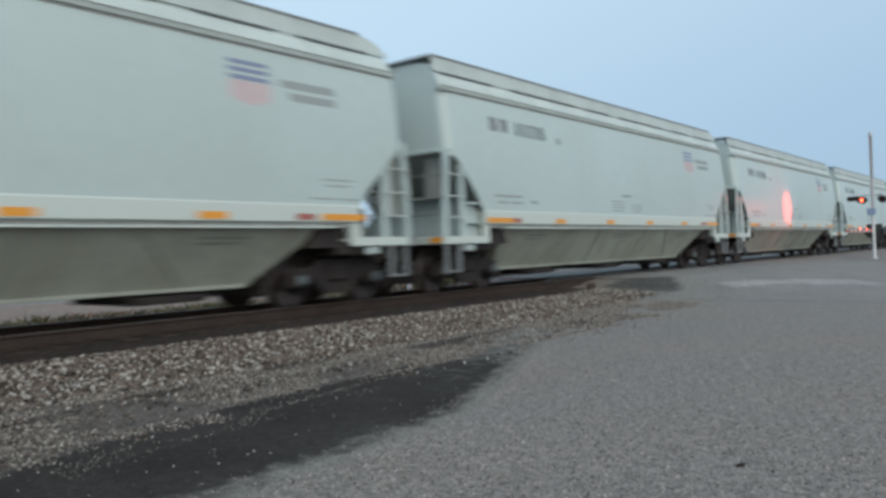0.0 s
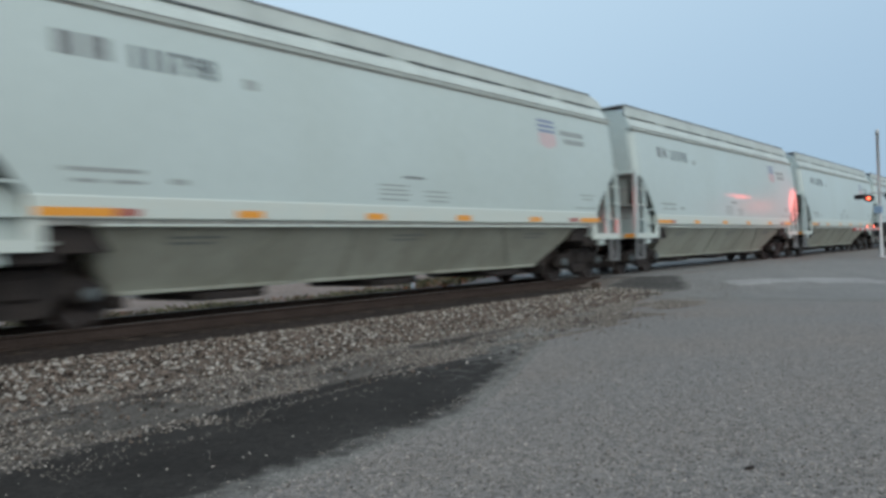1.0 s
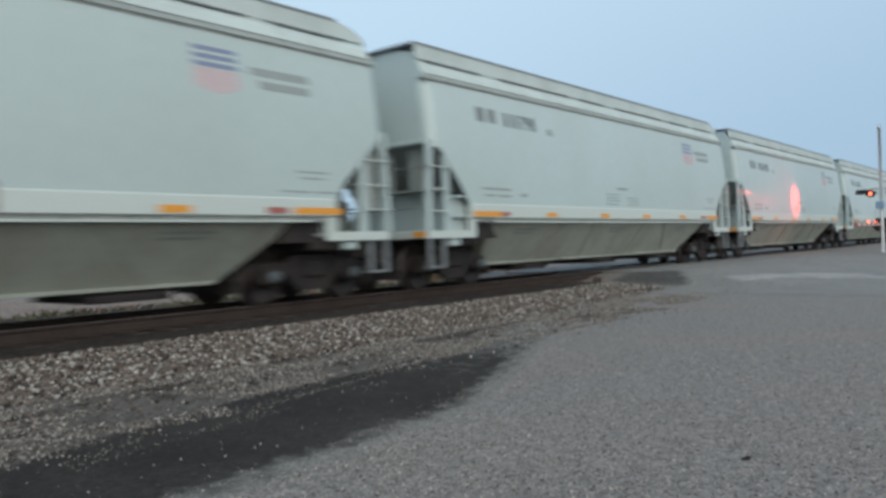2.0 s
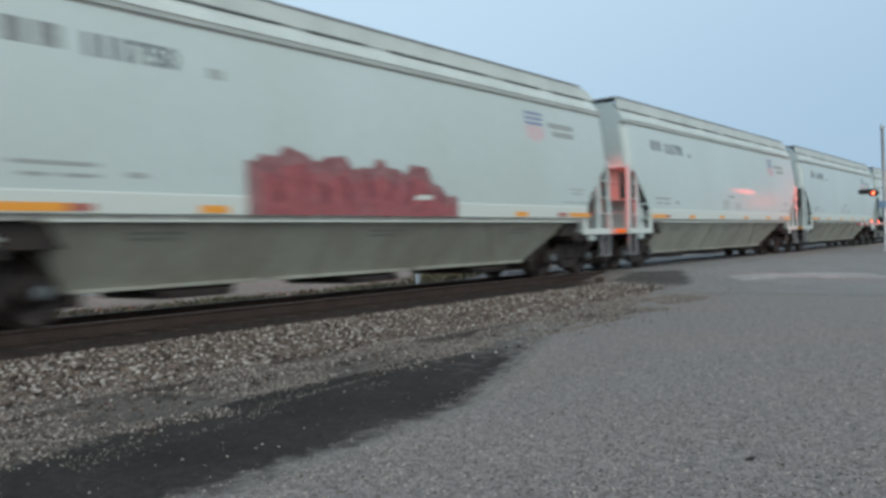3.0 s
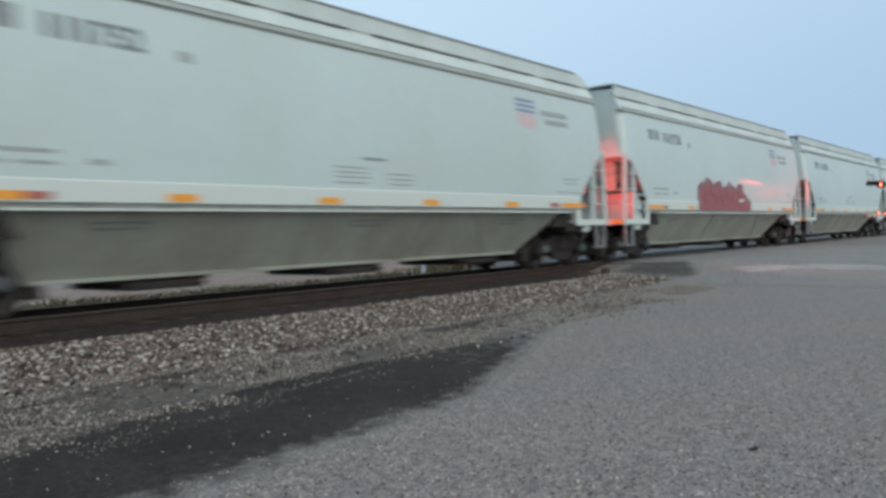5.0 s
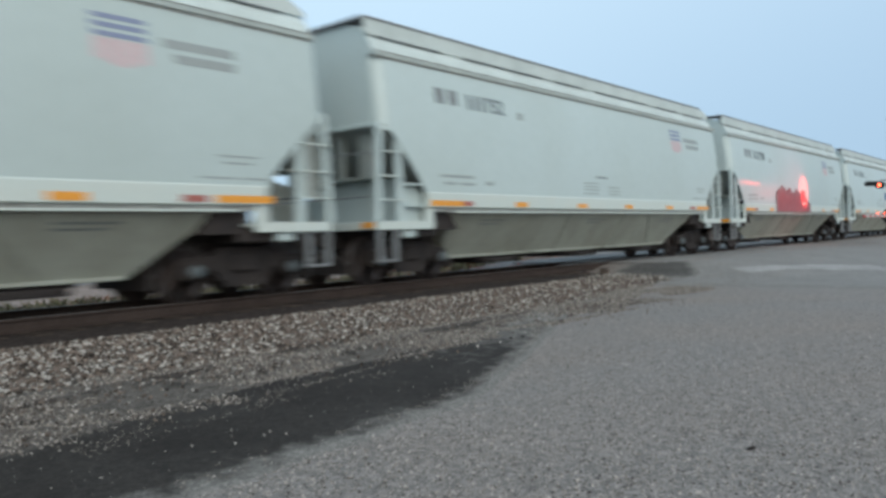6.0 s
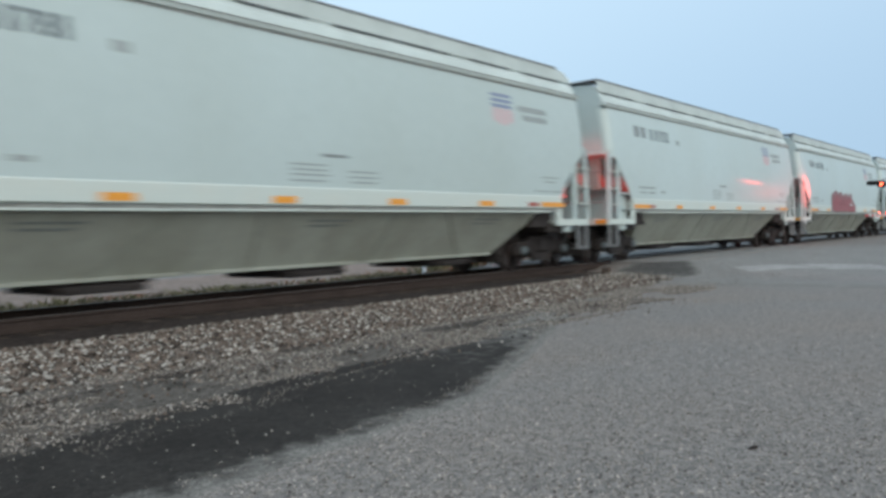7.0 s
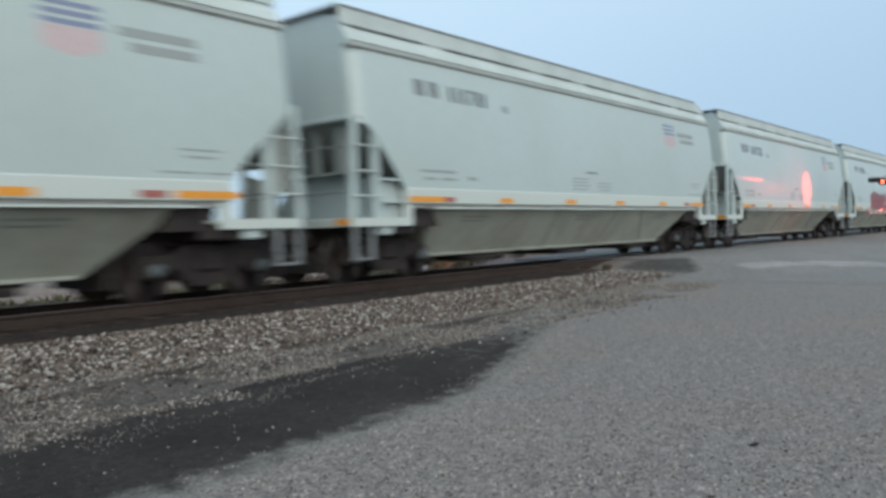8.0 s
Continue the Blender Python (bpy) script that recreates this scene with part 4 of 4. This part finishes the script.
# ---- crossing signal ----
def build_signal(m, arm):
    """A mast with two hooded lamps, and a lowered gate arm."""
    sig = thing("crossing_signal", "aluminium level crossing signal mast with red flashing lamps", "crossing signal", "crossing signals", m)
    bm = bmesh.new()
    lathe(bm, [(0.16, 0.0), (0.16, 0.05), (0.07, 0.09), (0.062, 5.35), (0.075, 5.36), (0.085, 5.55), (0.02, 5.62)], Matrix.Identity(4), 14)
    part("mast", bm, MAST, sig)
    bm = bmesh.new()
    box(bm, -0.42, 0.42, -0.04, 0.04, 2.80, 2.86, 0.01)
    part("lamp_bracket", bm, MAST, sig)
    for sx in (-1, 1):
        for sy in (-1, 1):
            c = Matrix.Translation((sx * 0.40, sy * 0.10, 2.62)) @ Matrix.Rotation(radians(90 if sy < 0 else -90), 4, "X")
            bm = bmesh.new()
            lathe(bm, [(0.06, -0.05), (0.13, 0.0), (0.15, 0.04), (0.15, 0.06)], c, 18)
            lamp = part("lamp_housing", bm, BLACK, sig)
            bm = bmesh.new()
            lathe(bm, [(0.065, 0.062), (0.065, 0.066), (0.05, 0.085), (0.02, 0.09)], c, 18)
            part("lens", bm, RED_LAMP if sx < 0 else DARK_LENS, lamp, "glowing red lens" if sx < 0 else "unlit red lens")
            bm = bmesh.new()
            n = 10
            for k in range(n):
                a0, a1 = radians(-10 + 200 * k / n), radians(-10 + 200 * (k + 1) / n)
                q = [(math.cos(a) * 0.16, z, math.sin(a) * 0.16) for a, z in ((a0, 0.05), (a1, 0.05), (a1, 0.36), (a0, 0.36))]
                bm.faces.new([bm.verts.new((sx * 0.40 + x, sy * (0.10 + yy), 2.62 + z)) for x, yy, z in q])
            bmesh.ops.solidify(bm, geom=bm.faces[:], thickness=0.008)
            part("hood", bm, BLACK, lamp)
    # a further lamp that faces across the track, under a long hood
    c = Matrix.Translation((-0.52, 0.0, 2.66)) @ Matrix.Rotation(radians(-90), 4, "Y")
    bm = bmesh.new()
    lathe(bm, [(0.06, -0.06), (0.13, 0.0), (0.15, 0.04), (0.15, 0.06)], c, 18)
    side_lamp = part("lamp_housing", bm, BLACK, sig)
    bm = bmesh.new()
    lathe(bm, [(0.085, 0.062), (0.085, 0.066), (0.05, 0.085), (0.02, 0.09)], c, 18)
    part("lens", bm, RED_LAMP, side_lamp, "glowing red lens")
    bm = bmesh.new()
    for k in range(10):
        a0, a1 = radians(-20 + 22 * k), radians(-20 + 22 * (k + 1))
        bm.faces.new([bm.verts.new((-0.52 - d, math.cos(a) * 0.155, 2.66 + math.sin(a) * 0.155)) for a, d in ((a0, 0.05), (a1, 0.05), (a1, 0.50), (a0, 0.42))])
    bmesh.ops.solidify(bm, geom=bm.faces[:], thickness=0.008)
    part("hood", bm, BLACK, side_lamp)
    bm = bmesh.new()
    box(bm, -0.22, 0.10, -0.14, 0.14, 1.95, 2.25, 0.01)
    part("sign_plate", bm, SIGN_BLUE, sig)
    bm = bmesh.new()
    box(bm, -0.30, 0.30, 0.08, 0.42, 0.95, 1.55, 0.04)
    box(bm, -0.12, 0.12, 0.06, 0.20, 0.75, 1.0, 0.02)
    mech = part("gate_mechanism", bm, MAST if not arm else BLACK, sig)
    if arm:
        for sx in (-0.36, 0.36):
            bm = bmesh.new()
            prism(bm, [(0.02, 1.12), (0.9, 1.02), (1.05, 1.10), (1.05, 1.40), (0.9, 1.48), (0.02, 1.34)], "x", sx - 0.03, sx + 0.03)
            part("counterweight", bm, BLACK, mech)
        bm = bmesh.new()
        for k in range(12):
            box(bm, -0.03, 0.03, -0.1 - 0.45 * (k + 1), -0.1 - 0.45 * k, 1.20, 1.32 - 0.004 * k, index=k % 2)
        ga = part("gate_arm", bm, (WHITE, RED_PAINT), sig, "red and white striped gate arm, lowered")
        for y in (-1.5, -2.9):
            bm = bmesh.new()
            lathe(bm, [(0.02, 0), (0.026, 0.02), (0.026, 0.05), (0.015, 0.065)], Matrix.Translation((0, y, 1.32)), 12)
            part("arm_lamp", bm, RED_LAMP, ga, "glowing red arm lamp")
    return sig


SIGNAL_X, SIGNAL_Y = 38.2, -4.72
build_signal(pose(SIGNAL_X, SIGNAL_Y, ground_z(SIGNAL_X, SIGNAL_Y) - 0.02, 0, 0, -90), True)
build_signal(pose(17.55, 4.4, ground_z(17.55, 4.4) - 0.02, 0, 0, 180), False)


def lamp_beam(eye, target, power, width, blend, spread=1.0):
    """The red light that a signal lamp throws."""
    beam = new("signal_beam", bpy.data.lights.new("signal_beam", "SPOT"))
    beam.data.energy, beam.data.color, beam.data.spot_size, beam.data.spot_blend, beam.data.shadow_soft_size = power, (1.0, 0.075, 0.055), radians(width), blend, 0.08
    beam.matrix_world = look(eye, target) @ Matrix.Diagonal((spread, 1.0, 1.0, 1.0))


lamp_beam((36.6, -3.80, 2.42), (36.6, -1.6, 2.33), 560, 42, 0.6)
lamp_beam((17.95, 3.85, 2.25), (18.8, -1.0, 2.12), 4000, 36, 0.8)
lamp_beam((36.5, -3.80, 2.42), (35.4, -1.6, 1.9), 70, 120, 1.0)
lamp_beam((36.2, -3.80, 2.46), (29.5, -1.6, 2.50), 620, 1.0, 0.9, 9.0)


# ---- beyond the track ----
def build_tree(name, x, y, height, seed, label):
    rt = random.Random(seed)
    tree = thing(name, label, "tree", "far trees", pose(x, y, ground_z(x, y) - 0.05))
    bm = bmesh.new()
    lathe(bm, [(height * 0.035, 0), (height * 0.022, height * 0.35), (height * 0.012, height * 0.8)], Matrix.Identity(4), 8)
    tips = []
    for k in range(9):
        a, z0 = rt.uniform(0, 6.28), height * rt.uniform(0.25, 0.6)
        tip = Vector((math.cos(a) * height * 0.3, math.sin(a) * height * 0.3, z0 + height * rt.uniform(0.12, 0.35)))
        rod(bm, (0, 0, z0), tip, height * 0.008, 5)
        tips.append(tip)
    part("trunk", bm, BARK, tree)
    verts, faces = [], []
    for k in range(1500):
        c = rt.choice(tips + [Vector((0, 0, height * 0.85))]) + Vector((rt.gauss(0, 1), rt.gauss(0, 1), rt.gauss(0, 0.8))) * height * 0.11
        s = height * rt.uniform(0.012, 0.028)
        d, u = Vector((rt.gauss(0, 1), rt.gauss(0, 1), rt.gauss(0, 1))).normalized(), Vector((rt.gauss(0, 1), rt.gauss(0, 1), rt.gauss(0, 1))).normalized()
        n = len(verts)
        verts += [c + d * s, c + u * s * 0.6, c - d * s, c - u * s * 0.6]
        faces.append((n, n + 1, n + 2, n + 3))
    me = bpy.data.meshes.new("crown")
    me.from_pydata([tuple(v) for v in verts], [], faces)
    me.materials.append(LEAF)
    ob = new("crown", me)
    ob.parent = tree


for k, (x, y, hgt) in enumerate(((20, 62, 5.0), (33, 75, 6.0), (33.2, 60, 4.0), (35.6, 61, 4.2), (60, 85, 6.5), (10, 70, 5.5), (26, 90, 5.0), (80, 95, 6.0), (100, 88, 5.0))):
    build_tree("tree", x, y, hgt, k, "small dark green tree in the distance")

blob("far_gravel_road", FIELD, 0.02, [-20, -8] + [0.6 * k for k in range(60)], lambda x: 5.2, lambda x: 16.0, "pale gravel road beyond the track", 0.8)


def weed_strip(name, count, x0, x1, y0, y1, tall, mat, label, seed):
    """Rough weeds: many thin crossed blades as one object."""
    rt = random.Random(seed)
    verts, faces = [], []
    for _ in range(count):
        x, y = rt.uniform(x0, x1), rt.uniform(y0, y1)
        if noise.noise((x * 0.5, y * 0.7, seed)) < 0.0:
            continue
        z = ground_z(x, y) - 0.02
        hgt, a, lean = tall * rt.uniform(0.4, 1.1), rt.uniform(0, 6.28), rt.uniform(0.05, 0.3)
        dx, dy = math.cos(a), math.sin(a)
        n = len(verts)
        verts += [(x - dy * 0.02, y + dx * 0.02, z), (x + dy * 0.02, y - dx * 0.02, z), (x + dx * lean + dy * 0.012, y + dy * lean - dx * 0.012, z + hgt * 0.7), (x + dx * lean * 1.8, y + dy * lean * 1.8, z + hgt)]
        faces += [(n, n + 1, n + 2), (n, n + 2, n + 3)]
    me = bpy.data.meshes.new(name)
    me.from_pydata(verts, [], faces)
    me.materials.append(mat)
    return tagged(new(name, me), label, "weeds", kind="stuff")


weed_strip("weeds", 6000, -2, 22, 3.4, 6.2, 0.28, WEED, "low green-brown weeds beyond the track", 3)
weed_strip("dry_weeds", 4000, -2, 24, 3.8, 7.5, 0.17, DRY_WEED, "low reddish dry weeds beyond the track", 8)

bm = bmesh.new()
lathe(bm, [(0.15, -0.3), (0.11, 8.2)], Matrix.Identity(4), 12)
pole = thing("utility_pole", "weathered wooden utility pole beyond the track", "utility pole", m=pose(10.0, 17.5, -0.45))
part("pole", bm, POLE, pole)
bm = bmesh.new()
box(bm, -1.1, 1.1, -0.06, 0.06, 7.5, 7.62, 0.01)
part("crossarm", bm, POLE, pole)

bm = bmesh.new()
box(bm, -0.10, 0.10, -0.11, 0.11, 0.0, 0.20, 0.03)
block = part("timber_block", bm, TIE)
block.matrix_basis = pose(17.6, -1.75, ballast_z(17.6, -1.75) - 0.02, 0, 0, 12)
tagged(block, "short dark timber block beside the rail end", "timber block")
for x, y, s in ((4.2, -9.74, 0.022), (2.62, -9.0, 0.022), (2.25, -8.5, 0.016), (3.3, -9.85, 0.012)):
    bm = bmesh.new()
    bmesh.ops.create_icosphere(bm, subdivisions=2, radius=s)
    for v in bm.verts:
        v.co = Vector((v.co.x * 1.7, v.co.y * 0.9, v.co.z * 0.45)) * (1 + 0.5 * noise.noise(v.co * 40))
    clod = part("dirt_clod", bm, OILY_SHADED)
    clod.matrix_basis = pose(x, y, ground_z(x, y) + s * 0.2, 0, 0, 40 * x)
    tagged(clod, "small dark clod of dirt on the lot", "dirt clod", "dirt clods")

# ties, the pieces of the track
tie_mesh = None
for k in range(60):
    x = -12 + 0.5 * k
    if x > TRACK_END + 1.0:
        break
    if tie_mesh is None:
        bm = bmesh.new()
        box(bm, -0.115, 0.115, -1.3, 1.3, -0.36, -0.182, 0.015)
        tie = part("tie", bm, TIE, track)
        tie_mesh = tie.data
    else:
        tie = new("tie", tie_mesh)
        tie.parent = track
    tie.location = (x + random.uniform(-0.03, 0.03), random.uniform(-0.04, 0.04), 0)
    tie.rotation_euler = (0, 0, radians(random.uniform(-1.5, 1.5)))


def motions():
    """The train rolls by at a steady speed, and its wheels turn."""
    step = 2 / FPS
    count = round(8.0 / step)
    for k, car in cars.items():
        x0 = GAP0 - 2 * HALF * k - HALF
        walk(car, [(t, pose(x0 + SPEED * t + slack, 0, 0)) for t, slack in UNEVEN])
        for truck in [o for o in car.children if o.name.startswith("truck")]:
            for ws in [o for o in truck.children if o.name.startswith("wheelset")]:
                sx = AXLE if ws.location.x > 0 else -AXLE
                walk(ws, [(i * step, pose(sx, 0, WHEEL_R, 0, math.degrees(SPEED * i * step / WHEEL_R), 0)) for i in range(count + 1)])


motions()
